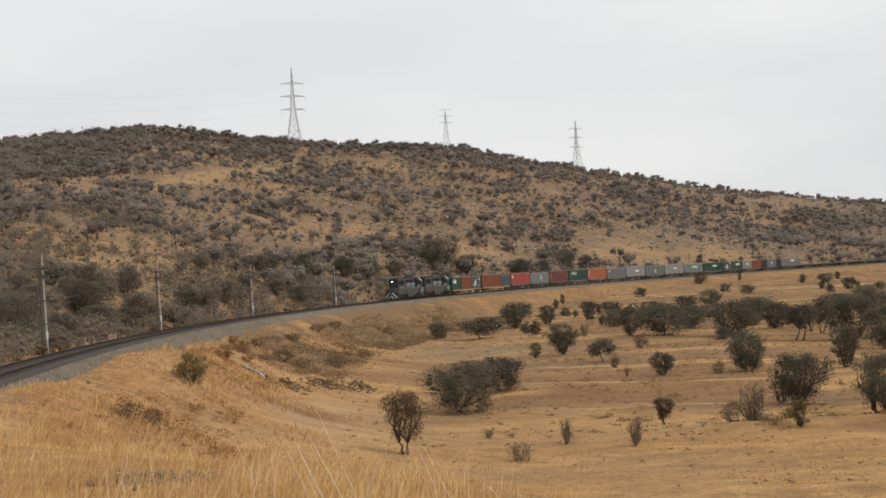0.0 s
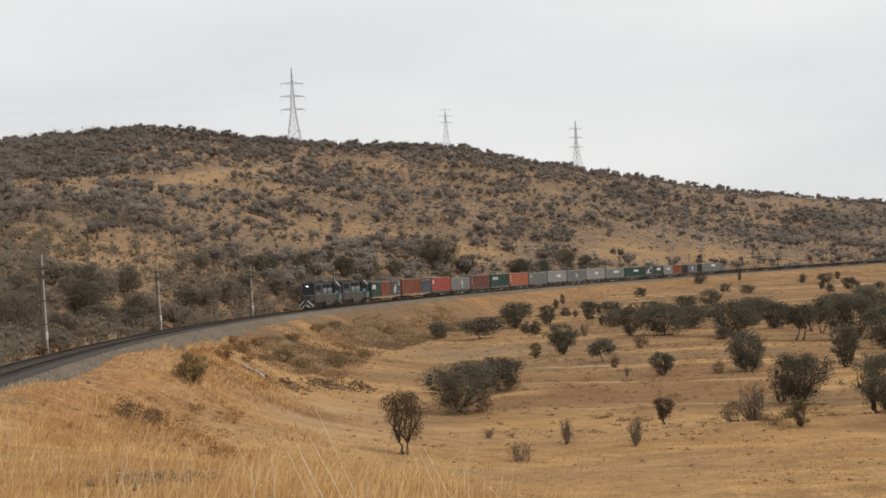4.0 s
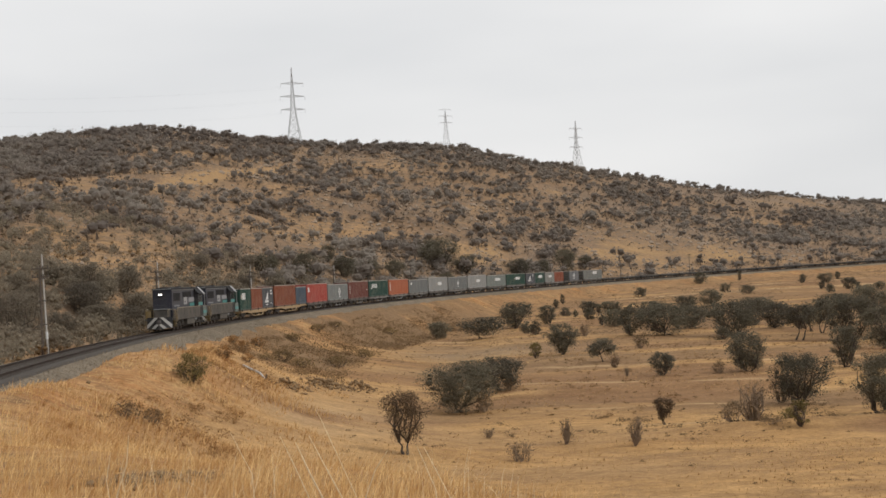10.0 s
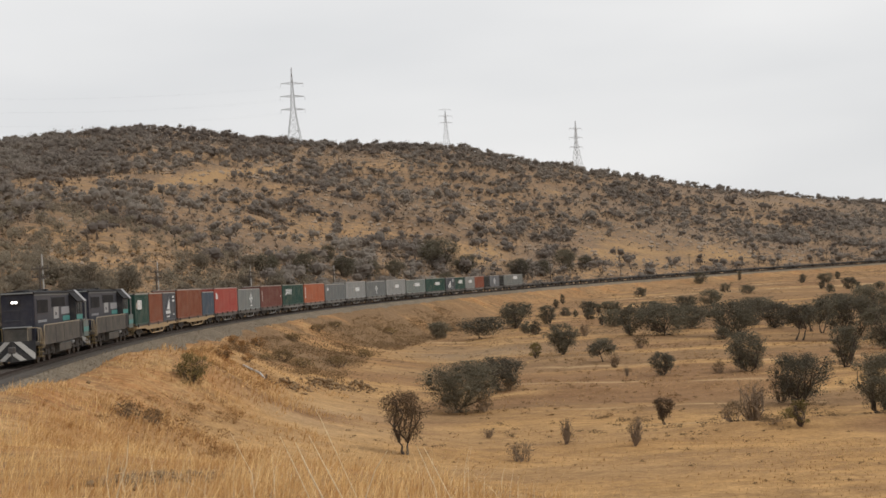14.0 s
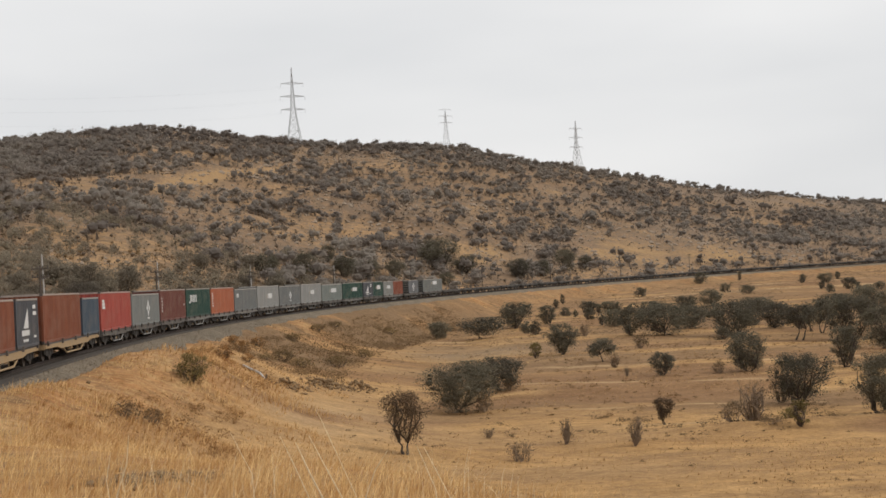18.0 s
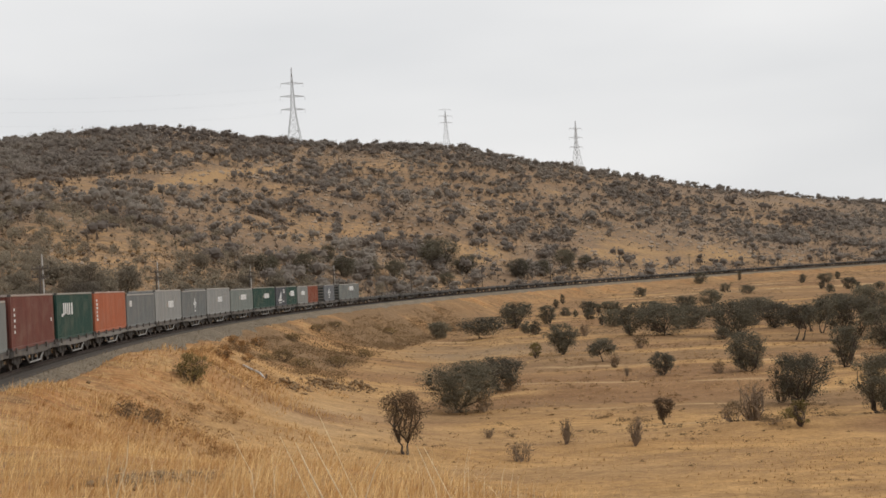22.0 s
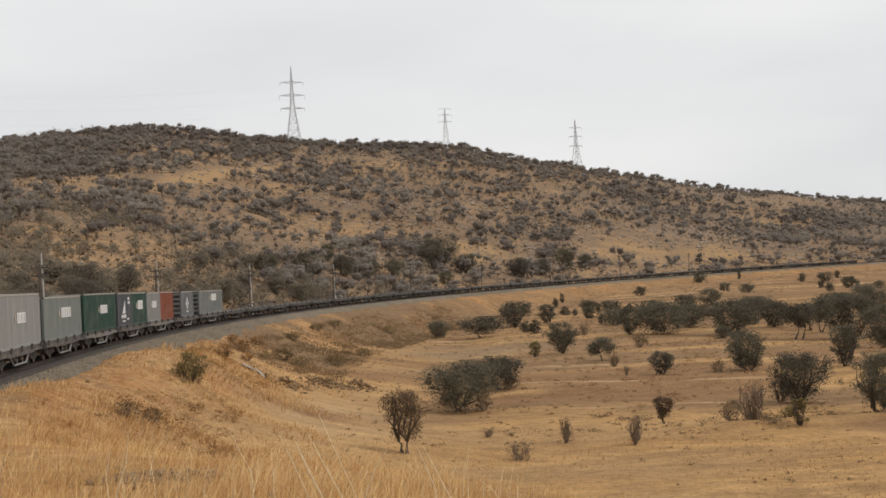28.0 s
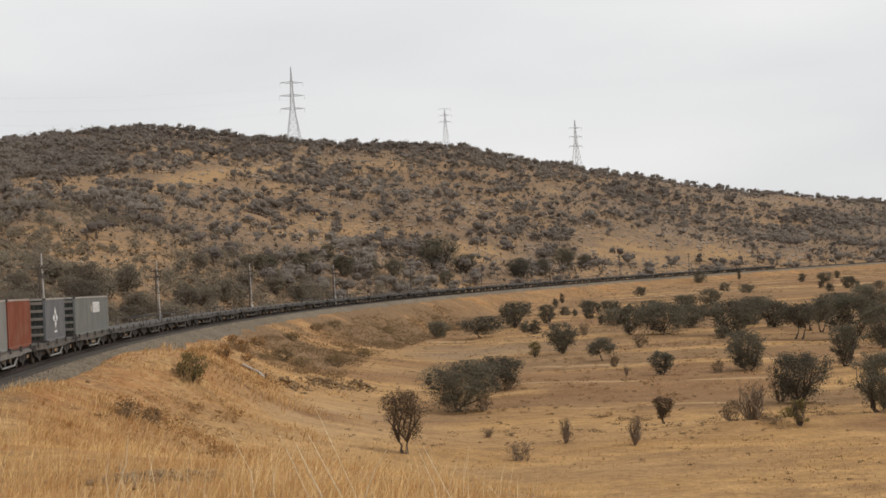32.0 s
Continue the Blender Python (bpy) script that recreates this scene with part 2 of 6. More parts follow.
M_CABLE = paint("dull_cable", (0.36, 0.36, 0.365), 0.6, 0.3, 0.0)
M_BARK = paint("thorn_tree_bark", (0.085, 0.068, 0.055), 0.95, 0.0, 0.3, 4.0, (0.2, 0.17, 0.14))
M_TWIG = paint("grey_dry_twig", (0.22, 0.16, 0.11), 0.95, 0.0, 0.2, 4.0)
M_LEAF = leaf_mat("dusty_thorn_leaf", (0.150, 0.141, 0.114), (0.205, 0.193, 0.155))
M_LEAF_OLIVE = leaf_mat("olive_shrub_leaf", (0.17, 0.145, 0.062), (0.33, 0.275, 0.13))
M_LEAF_DARKBROWN = leaf_mat("dark_brown_thorn_leaf", (0.115, 0.085, 0.062), (0.19, 0.145, 0.105))
M_LEAF_RUST = leaf_mat("rust_shrub_leaf", (0.32, 0.185, 0.085), (0.48, 0.30, 0.145))
M_LEAF_BANK = leaf_mat("olive_brown_shrub_leaf", (0.22, 0.165, 0.09), (0.32, 0.24, 0.135))
M_LEAF_BROWN = leaf_mat("brown_shrub_leaf", (0.13, 0.098, 0.066), (0.27, 0.20, 0.13))
# Hill scrub leaf greyed, lightened and blued: distance haze put into its colour.
M_SCRUB = leaf_mat("hill_scrub_leaf_in_haze", (0.235, 0.214, 0.205), (0.303, 0.279, 0.267), 0.02)
M_FOOT = leaf_mat("foot_thorn_leaf", (0.214, 0.191, 0.160), (0.278, 0.250, 0.211))
# Brush leaf raised a little too, for the same painted haze.
M_BRUSH = leaf_mat("hill_brush_leaf", (0.185, 0.152, 0.128), (0.275, 0.226, 0.187), 0.03)
M_BANK_SCRUB = leaf_mat("bank_scrub_leaf", (0.16, 0.112, 0.068), (0.29, 0.205, 0.125), 0.1)
M_MOUND_SCRUB = leaf_mat("mound_scrub_leaf", (0.20, 0.12, 0.06), (0.38, 0.24, 0.12), 0.15)
M_CHIP = leaf_mat("ballast_chip", (0.145, 0.12, 0.093), (0.31, 0.26, 0.20), 0.2)
M_STONE = paint("grey_brown_fieldstone", (0.22, 0.145, 0.08), 0.9, 0.0, 0.5, 3.0, (0.38, 0.275, 0.17))
M_ROCK = paint("weathered_hill_rock", (0.33, 0.26, 0.195), 0.9, 0.0, 0.4, 0.8, (0.24, 0.17, 0.11))
M_STONE.node_tree.nodes["Principled BSDF"].inputs["Specular IOR Level"].default_value = 0.05
M_STRAW = straw_material("long_straw", (0.55, 0.335, 0.135), (0.78, 0.57, 0.29))
M_STALK = paint("pale_seed_stalk", (0.82, 0.68, 0.45), 0.7, 0.0, 0.1, 3.0)
M_STUBBLE = straw_material("short_stubble", (0.40, 0.26, 0.12), (0.58, 0.40, 0.20))
M_OCHRE_GRASS = straw_material("ochre_bank_grass", (0.44, 0.26, 0.105), (0.64, 0.44, 0.22))
M_BANK_GRASS = straw_material("brown_bank_grass", (0.32, 0.205, 0.115), (0.47, 0.32, 0.18))
M_LAMP = glow("lit_headlight", (1.0, 0.97, 0.92), 3.0)
mat_glass, nt_glass, bs_glass = blank("dark_cab_glass", 0.08)
bs_glass.inputs["Base Color"].default_value = (0.012, 0.013, 0.015, 1)
bs_glass.inputs["Specular IOR Level"].default_value = 0.5
M_GLASS = mat_glass


# ---------------------------------------------------------------- mesh helpers
def part(name, bm, material, parent=None, label=""):
    """Links a bmesh as one mesh object, under a thing or a part."""
    me = bpy.data.meshes.new(name)
    bm.to_mesh(me)
    bm.free()
    if material:
        me.materials.append(material)
    ob = new(name, me)
    if parent:
        ob.parent = parent
    if label:
        tagged(ob, label)
    return ob


def share(name, ob, parent, m, label=""):
    """Another object on the mesh of ob."""
    o = new(name, ob.data)
    o.parent, o.matrix_basis, o.color = parent, m, ob.color
    if label:
        tagged(o, label)
    return o


def thing(name, label, category, group="", kind=""):
    return tagged(new(name), label, category, group, kind)


def box(bm, x0, x1, y0, y1, z0, z1, bevel=0.0, m=None):
    geo = bmesh.ops.create_cube(bm, size=1.0)
    vs = geo["verts"]
    for v in vs:
        v.co = Vector((x0 + (v.co.x + 0.5) * (x1 - x0), y0 + (v.co.y + 0.5) * (y1 - y0), z0 + (v.co.z + 0.5) * (z1 - z0)))
    if bevel:
        es = list({e for v in vs for e in v.link_edges})
        got = bmesh.ops.bevel(bm, geom=es, offset=bevel, segments=1, affect='EDGES', profile=0.5)
        vs = [v for v in got["verts"]]
    if m is not None:
        for v in set(vs):
            v.co = m @ v.co
    return bm


def boxed(x0, x1, y0, y1, z0, z1, bevel=0.0):
    return box(bmesh.new(), x0, x1, y0, y1, z0, z1, bevel)


def tube(bm, a, b, ra, rb=None, sides=6, caps=True):
    """A straight tapered bar from a to b."""
    a, b = Vector(a), Vector(b)
    rb = ra if rb is None else rb
    q = (b - a).to_track_quat("Z", "Y")
    rings = []
    for c, r in ((a, ra), (b, rb)):
        rings.append([bm.verts.new(c + q @ Vector((r * math.cos(k * 2 * math.pi / sides), r * math.sin(k * 2 * math.pi / sides), 0)))
                      for k in range(sides)])
    for k in range(sides):
        bm.faces.new((rings[0][k], rings[0][(k + 1) % sides], rings[1][(k + 1) % sides], rings[1][k]))
    if caps:
        bm.faces.new(rings[0][::-1])
        bm.faces.new(rings[1])
    return bm


def polytube(bm, pts, radii, sides=5, caps=True):
    """One continuous tube along points, with a radius at each."""
    pts = [Vector(p) for p in pts]
    rings = []
    for k, p in enumerate(pts):
        d = pts[min(k + 1, len(pts) - 1)] - pts[max(k - 1, 0)]
        q = d.to_track_quat("Z", "Y")
        rings.append([bm.verts.new(p + q @ Vector((radii[k] * math.cos(j * 2 * math.pi / sides), radii[k] * math.sin(j * 2 * math.pi / sides), 0)))
                      for j in range(sides)])
    for a, b in zip(rings[:-1], rings[1:]):
        for j in range(sides):
            bm.faces.new((a[j], a[(j + 1) % sides], b[(j + 1) % sides], b[j]))
    if caps:
        bm.faces.new(rings[0][::-1])
        bm.faces.new(rings[-1])
    return bm


def prism(bm, outline, x0, x1, axis="x"):
    """An outline of (a, z) pairs drawn out along x (a is y) or along y (a is x)."""
    put = (lambda a, z, e: (e, a, z)) if axis == "x" else (lambda a, z, e: (a, e, z))
    lo = [bm.verts.new(put(a, z, x0)) for a, z in outline]
    hi = [bm.verts.new(put(a, z, x1)) for a, z in outline]
    n = len(outline)
    for k in range(n):
        bm.faces.new((lo[k], lo[(k + 1) % n], hi[(k + 1) % n], hi[k]))
    bm.faces.new(lo[::-1])
    bm.faces.new(hi)
    bmesh.ops.recalc_face_normals(bm, faces=bm.faces)
    return bm


def grid_mesh(name, verts, faces, material, smooth=False):
    me = bpy.data.meshes.new(name)
    me.from_pydata([], [], [])
    verts = np.asarray(verts, dtype=np.float32)
    faces = np.asarray(faces, dtype=np.int32)
    n = faces.shape[1]
    me.vertices.add(len(verts))
    me.vertices.foreach_set("co", verts.ravel())
    me.loops.add(faces.size)
    me.loops.foreach_set("vertex_index", faces.ravel())
    me.polygons.add(len(faces))
    me.polygons.foreach_set("loop_start", np.arange(0, faces.size, n, dtype=np.int32))
    me.polygons.foreach_set("use_smooth", np.full(len(faces), smooth))
    me.update(calc_edges=True)
    me.validate()
    me.materials.append(material)
    return me


# ---------------------------------------------------------------- the line of the railway
# Arc length s runs away from the camera; curvature by hundreds of metres.
BENDS = (-0.000163, 0.00191, 0.002063, 0.002068, 0.002077, 0.001968, 0.001434, 0.001434, 0.001433)
TS = np.arange(-320.0, 1000.0, 2.0)
_kk = np.where(TS < -60, 0.0, np.interp(TS, -60 + 100.0 * np.arange(9), BENDS))
_th = np.concatenate([[0], np.cumsum((_kk[1:] + _kk[:-1]))])
_th += -0.189869 - np.interp(-60.0, TS, _th)
_tx = np.concatenate([[0], np.cumsum(2 * np.sin((_th[1:] + _th[:-1]) / 2))])
_ty = np.concatenate([[0], np.cumsum(2 * np.cos((_th[1:] + _th[:-1]) / 2))])
_near_bend = np.clip((64 - TS) / 26, 0, 2.2) ** 1.4           # the line draws away a little at its near end
TX = _tx - np.interp(0.0, TS, _tx) - 18.085 - 0.19 * _near_bend
TY = _ty - np.interp(0.0, TS, _ty) + 38.294
TZ = EZ - 3.591 - 0.008014 * TS + 1.1586e-5 * TS ** 2 - 0.045 * _near_bend        # rail head
TH = _th


def on_line(s, off=0.0, up=0.0):
    """A place on the line: off to the right of the way up the line, up over the rail head; and the heading."""
    h = np.interp(s, TS, TH)
    return (np.interp(s, TS, TX) + off * np.cos(h), np.interp(s, TS, TY) - off * np.sin(h), np.interp(s, TS, TZ) + up, h)


# ---------------------------------------------------------------- the lie of the land
def lumps(x, y, size, seed):
    """Smooth uneven relief of about unit height, in three sizes."""
    table = np.random.default_rng(seed).uniform(-1, 1, (128, 128))
    out = np.zeros(np.shape(x))
    for k, gain in ((1.0, 1.0), (2.17, 0.5), (4.3, 0.25)):
        u, v = np.asarray(x) * k / size + 41.3, np.asarray(y) * k / size + 17.7
        i, j = np.floor(u).astype(int), np.floor(v).astype(int)
        fu, fv = u - i, v - j
        fu, fv = fu * fu * (3 - 2 * fu), fv * fv * (3 - 2 * fv)
        i0, j0, i1, j1 = i % 128, j % 128, (i + 1) % 128, (j + 1) % 128
        out += gain * ((table[i0, j0] * (1 - fu) + table[i1, j0] * fu) * (1 - fv) + (table[i0, j1] * (1 - fu) + table[i1, j1] * fu) * fv)
    return out * 1.1


def soft(a, b, x):
    t = np.clip((x - a) / (b - a), 0, 1)
    return t * t * (3 - 2 * t)


def line_coords(x, y):
    """Distance to the right of the line, and arc length, for arrays of places."""
    r, s = np.empty_like(x), np.empty_like(x)
    sx, sy, st, ss = TX[::2], TY[::2], TH[::2], TS[::2]
    for i in range(0, len(x), 20000):
        a, b = x[i:i + 20000, None], y[i:i + 20000, None]
        j = np.argmin((a - sx) ** 2 + (b - sy) ** 2, axis=1)
        dx, dy = a[:, 0] - sx[j], b[:, 0] - sy[j]
        al = np.clip(dx * np.sin(st[j]) + dy * np.cos(st[j]), -6, 6)
        s[i:i + 20000] = ss[j] + al
        h = np.interp(ss[j] + al, TS, TH)
        r[i:i + 20000] = (a[:, 0] - np.interp(ss[j] + al, TS, TX)) * np.cos(h) - (b[:, 0] - np.interp(ss[j] + al, TS, TY)) * np.sin(h)
    return r, s


# the crest of the hill, by bearing in degrees: distance and height over the eye
CREST_B = (-180, -90, -40, -18, -12.3, -8.5, -4.0, 1.1, 4.2, 7.4, 10.9, 14.4, 18.2, 30, 50, 90, 180)
CREST_D = (500, 480, 560, 640, 680, 690, 700, 720, 760, 800, 850, 900, 950, 1100, 1200, 900, 500)
CREST_H = (8, 30, 55, 65, 75.3, 71, 66, 62.5, 55, 49.5, 41.5, 35.5, 29, 18, 14, 2, 6)
_near = TS > -40
LINE_B = np.degrees(np.arctan2(TX[_near], TY[_near]))
LINE_D = np.hypot(TX[_near], TY[_near])


def ballast_edge(s):
    """How far to the right of the line the ballast ends."""
    return np.interp(s, (8, 18, 26, 34, 50, 56, 64, 72, 82, 103, 127, 175), (2.1, 2.3, 2.8, 3.15, 3.3, 4.1, 5.0, 4.5, 3.7, 3.8, 3.4, 3.2))


def land(x, y):
    """Height of the ground."""
    x, y = np.asarray(x, float).ravel(), np.asarray(y, float).ravel()
    r, s = line_coords(x, y)
    zt = np.interp(s, TS, TZ)
    d = np.hypot(x, y)
    bear = np.degrees(np.arctan2(x, y))
    # the field below the line
    field = EZ - 10.6 + 3.2 * soft(170, 480, y) + 0.22 * lumps(x, y, 38, 3) + 0.10 * lumps(x, y, 9, 4) + soft(700, 1500, d) * 6
    field = field + 0.5 * np.exp(-((y - 86.5 - 0.04 * (x - 20) - 0.8 * lumps(x, y, 12, 6)) / 1.5) ** 2) * soft(12, 17, x) * (1 - soft(34, 44, x))
    field = field + 0.35 * soft(110, 113, y + 2.0 * lumps(x, y, 30, 12)) * soft(2, 8, x)
    field = field + 3.0 * (1 - soft(5, 27, r)) * soft(5, 40, s) * (1 - soft(110, 190, s))
    width = 4.5 + 7.0 * (1 - soft(-28, 22, s)) + 2.8 * soft(28, 48, s) * (1 - soft(72, 98, s))
    past = np.abs(r) - width
    edge = ballast_edge(s)
    bank = zt + np.interp(edge, (2.0, 3.3, 5.2), (-0.2, -0.8, -1.75)) - 0.6 * 1.1 * np.logaddexp(0, past / 1.1) * soft(2.0, 5.0, np.abs(r)) + 0.12 * lumps(x, y, 7, 5) * soft(3.5, 7, np.abs(r)) + 0.13 * lumps(x, y, 2.4, 19) * soft(3.0, 3.8, np.abs(r)) * (1 - soft(5.5, 8.5, np.abs(r)))
    k = 0.9
    inner = np.maximum(field, bank) + k * np.exp(-np.abs(field - bank) / k) * 0.5
    sp = lambda v, w: w * np.logaddexp(0, np.clip(v / w, -60, 60))
    knoll = EZ - 1.7 - 0.03 * np.abs(y) - 0.55 * sp(y - 18.5 + 0.9 * np.minimum(x, 0), 1.6) - 0.5 * sp(x - 1.2, 1.0) - 0.5 * sp(-y - 8, 2.0) + 0.05 * lumps(x, y, 3, 15)
    inner = np.maximum(inner, knoll) + 0.3 * np.exp(-np.abs(inner - knoll) / 0.5) * (d < 90)
    inner = inner + 0.9 * np.exp(-((x + 16.5) ** 2 + (y - 88) ** 2) / 30.0) + 0.5 * np.exp(-((x + 12.0) ** 2 + (y - 62) ** 2) / 50.0)
    inner = inner + 1.35 * np.exp(-((x + 17.3 + 0.18 * (y - 101)) / 2.2) ** 2 - ((y - 101) / 6.5) ** 2)
    # the bench behind the line and the hill above it
    foot = np.interp(bear, LINE_B, LINE_D) + 12
    cd, ch = np.interp(bear, CREST_B, CREST_D), np.interp(bear, CREST_B, CREST_H)
    t = (d - foot) / np.maximum(60, cd - foot)
    base = zt - 1.2
    crest = EZ + ch + 0.6 * lumps(x, y, 60, 11)
    tt = np.clip(t, 0, 1)
    rise = tt * (0.72 + 0.28 * tt)
    over = np.maximum(0, t - 1)
    hill = base + (crest - base) * rise + over * (cd - foot) * (ch / cd) * 0.9 * (t < 3.2) + 2.2 * np.sin(np.pi * tt) * lumps(x, y, 90, 7) + 0.8 * soft(0.02, 0.2, t) * lumps(x, y, 26, 8)
    far = soft(1300, 2200, d)
    hill = hill * (1 - far) + (EZ + 30) * far
    outer = np.where(t > 0, hill, base)
    outer = outer * soft(5, 14, -r) + (zt - 0.8) * (1 - soft(5, 14, -r))
    z = np.where(r >= 0, inner, outer)
    side = np.where(r > 0, np.minimum(edge, 3.6), 3.6)
    bed = 1 - soft(side - 0.4, side + 0.4, np.abs(r))
    z = z * (1 - bed) + (zt - 0.95) * bed
    return z


def land_at(x, y):
    return float(land(np.array([x]), np.array([y]))[0])


THICKETS = ((-17.0, 0.80, 4.5, 0.20, 0.65), (-13.2, 0.78, 2.0, 0.14, 0.35), (1.0, 0.93, 2.8, 0.07, 0.45), (-4.7, 0.64, 0.8, 0.07, 0.55), (-7.0, 0.46, 1.3, 0.06, 0.25),
            (8.0, 0.80, 1.3, 0.15, 0.6), (9.3, 0.62, 1.2, 0.08, 0.45), (6.2, 0.46, 1.1, 0.05, 0.45), (15.8, 0.55, 1.6, 0.20, 0.55), (13.4, 0.45, 1.3, 0.12, 0.35),
            (-2.4, 0.23, 1.2, 0.05, 0.45), (-14.0, 0.03, 5.0, 0.05, 0.45), (-9.5, 0.10, 3.0, 0.04, 0.2), (-13.0, 0.27, 2.0, 0.05, 0.1), (4.6, 0.34, 1.0, 0.08, 0.4), (4.5, 0.20, 1.3, 0.11, 0.5), (-2.0, 0.12, 2.5, 0.06, 0.3))
CLEARINGS = ((-15.2, 0.50, 2.2, 0.035, 0.55), (-13.6, 0.12, 2.0, 0.045, 0.6), (-15.0, 0.29, 1.6, 0.03, 0.35), (-12.6, 0.71, 0.7, 0.06, 0.6), (-2.6, 0.84, 1.3, 0.04, 0.65),
             (-5.2, 0.91, 1.0, 0.035, 0.55), (1.5, 0.20, 1.3, 0.08, 0.75), (-4.4, 0.31, 1.3, 0.06, 0.5), (-4.0, 0.43, 0.9, 0.04, 0.4), (4.6, 0.68, 0.7, 0.12, 0.65),
             (1.6, 0.50, 1.0, 0.10, 0.4), (6.8, 0.28, 2.3, 0.14, 0.95), (11.6, 0.17, 3.2, 0.10, 0.8), (10.3, 0.69, 1.0, 0.05, 0.35), (13.4, 0.91, 2.4, 0.05, 0.6))


def shape_of_cover(bear, t):
    """How thickly scrub grows on the hill, by bearing and by height up the slope."""
    c = 0.60 - 0.16 * np.exp(-((bear + 11) / 6.0) ** 2 - ((t - 0.32) / 0.16) ** 2)
    c = c + 0.55 * soft(0.88, 0.95, t) * (1 - soft(3.5, 6.5, bear)) + 0.35 * soft(0.965, 0.985, t) * soft(3.5, 6.5, bear)
    for b, u, sb, su, gain in THICKETS:
        c = c + gain * np.exp(-((bear - b) / sb) ** 2 - ((t - u) / su) ** 2)
    for b, u, sb, su, gain in CLEARINGS:
        c = c - 0.62 * gain * np.exp(-((bear - b) / sb) ** 2 - ((t - u) / su) ** 2)
    return c - 1.25 * np.exp(-((t - 0.487 - (bear + 12.0) * 0.042) / 0.034) ** 2) * np.exp(-((bear + 8.9) / 2.7) ** 4)


def soils(me, x, y):
    """What grows or lies where: hill stone, bank, worn thatch between the trees, scrubby bank; and haze painted on the
    far slope.
    """
    r, s = line_coords(x, y)
    edge = 2.0 * lumps(x, y, 14, 41)
    near = np.hypot(x, y)
    bear = np.degrees(np.arctan2(x, y))
    foot = np.interp(bear, LINE_B, LINE_D) + 12
    up = (near - foot) / np.maximum(60, np.interp(bear, CREST_B, CREST_D) - foot)
    thatch = soft(80, 94, y + 0.3 * edge) * (1 - soft(430, 540, y)) * soft(-10, 2, x) * soft(-1.0, 0.35, lumps(0.5 * x, 1.1 * y, 9, 43)) * 0.9
    scrubby = soft(78, 92, s + edge) * (1 - 0.5 * soft(200, 300, s)) * soft(-0.9, 0.2, lumps(x, y, 9, 44)) * 0.95 * (1 - soft(14, 19, r + 0.5 * edge))
    # Painted haze: grows with bearing to the right and with height.
    hazed = soft(2, 13, bear) * soft(-0.8, 0.4, lumps(x, y, 40, 45)) * 0.75 * (r < 0) * soft(0.22, 0.5, up)
    cover = shape_of_cover(bear, up)
    grassy = 0.75 * soft(0.42, -0.15, cover + 0.22 * lumps(x, y, 20, 46) + 0.12 * lumps(x, y, 6, 51)) * (up > 0.02) * (up < 1.05)
    dense = soft(0.70, 1.15, cover + 0.25 * lumps(x, y, 18, 47)) * 0.7
    grey = 0.75 * np.exp(-((x - 4) / 13.0) ** 2 - ((y - 172) / 17.0) ** 2) * soft(-0.9, 0.2, lumps(0.6 * x, y, 8, 48))
    worn = np.zeros_like(x)
    for y0, slope, x0, x1, wide in ((123.0, -0.45, 6, 27, 0.7), (206.5, -0.7, -4, 6, 1.3), (92.5, -0.12, 10, 30, 0.35), (104.0, -0.25, 4, 30, 0.4), (140.0, -0.3, 10, 40, 0.8), (330.0, 0.3, 40, 110, 2.5), (372.0, 0.3, 60, 120, 2.5)):
        worn = np.maximum(worn, np.exp(-((y - y0 - slope * (x - x0) - 1.2 * lumps(x, y, 14, 49)) / wide) ** 2) * soft(x0 - 3, x0 + 2, x) * (1 - soft(x1 - 2, x1 + 3, x)) * soft(-0.7, 0.3, lumps(x, y, 5, 50)))
    worn = np.maximum(worn, 0.75 * np.exp(-((x + 8.5) / 5.5) ** 2 - ((y - 88) / 15.0) ** 2) * soft(-0.8, 0.4, lumps(0.6 * x, y, 7, 55)))
    verge = 0.6 * soft(4.0, 5.0, -r) * (1 - soft(7.5, 10.5, -r + 0.4 * edge)) * soft(30, 45, s) * (1 - soft(105, 125, s))
    stain = soft(0.0, 0.65, lumps(0.55 * x, 1.2 * y, 13, 53) + 0.5 * lumps(0.5 * x, 1.3 * y, 4.5, 54)) * soft(72, 90, near) * 0.9
    for name, val in (("grassy", grassy), ("dense", dense), ("greyish", grey), ("worn", 0.7 * worn), ("bare_verge", verge), ("stain", stain), ("hill", soft(1, 9, -r + 0.4 * edge)), ("bank", (r > -10) * np.maximum(np.maximum(1 - soft(7, 14, r + edge), np.minimum(1, 1.3 * scrubby)), 1 - soft(24, 42, near))),
                      ("thatch", thatch), ("scrubby", scrubby), ("hazed", hazed)):
        me.attributes.new(name, 'FLOAT', 'POINT').data.foreach_set("value", val.astype(np.float32))


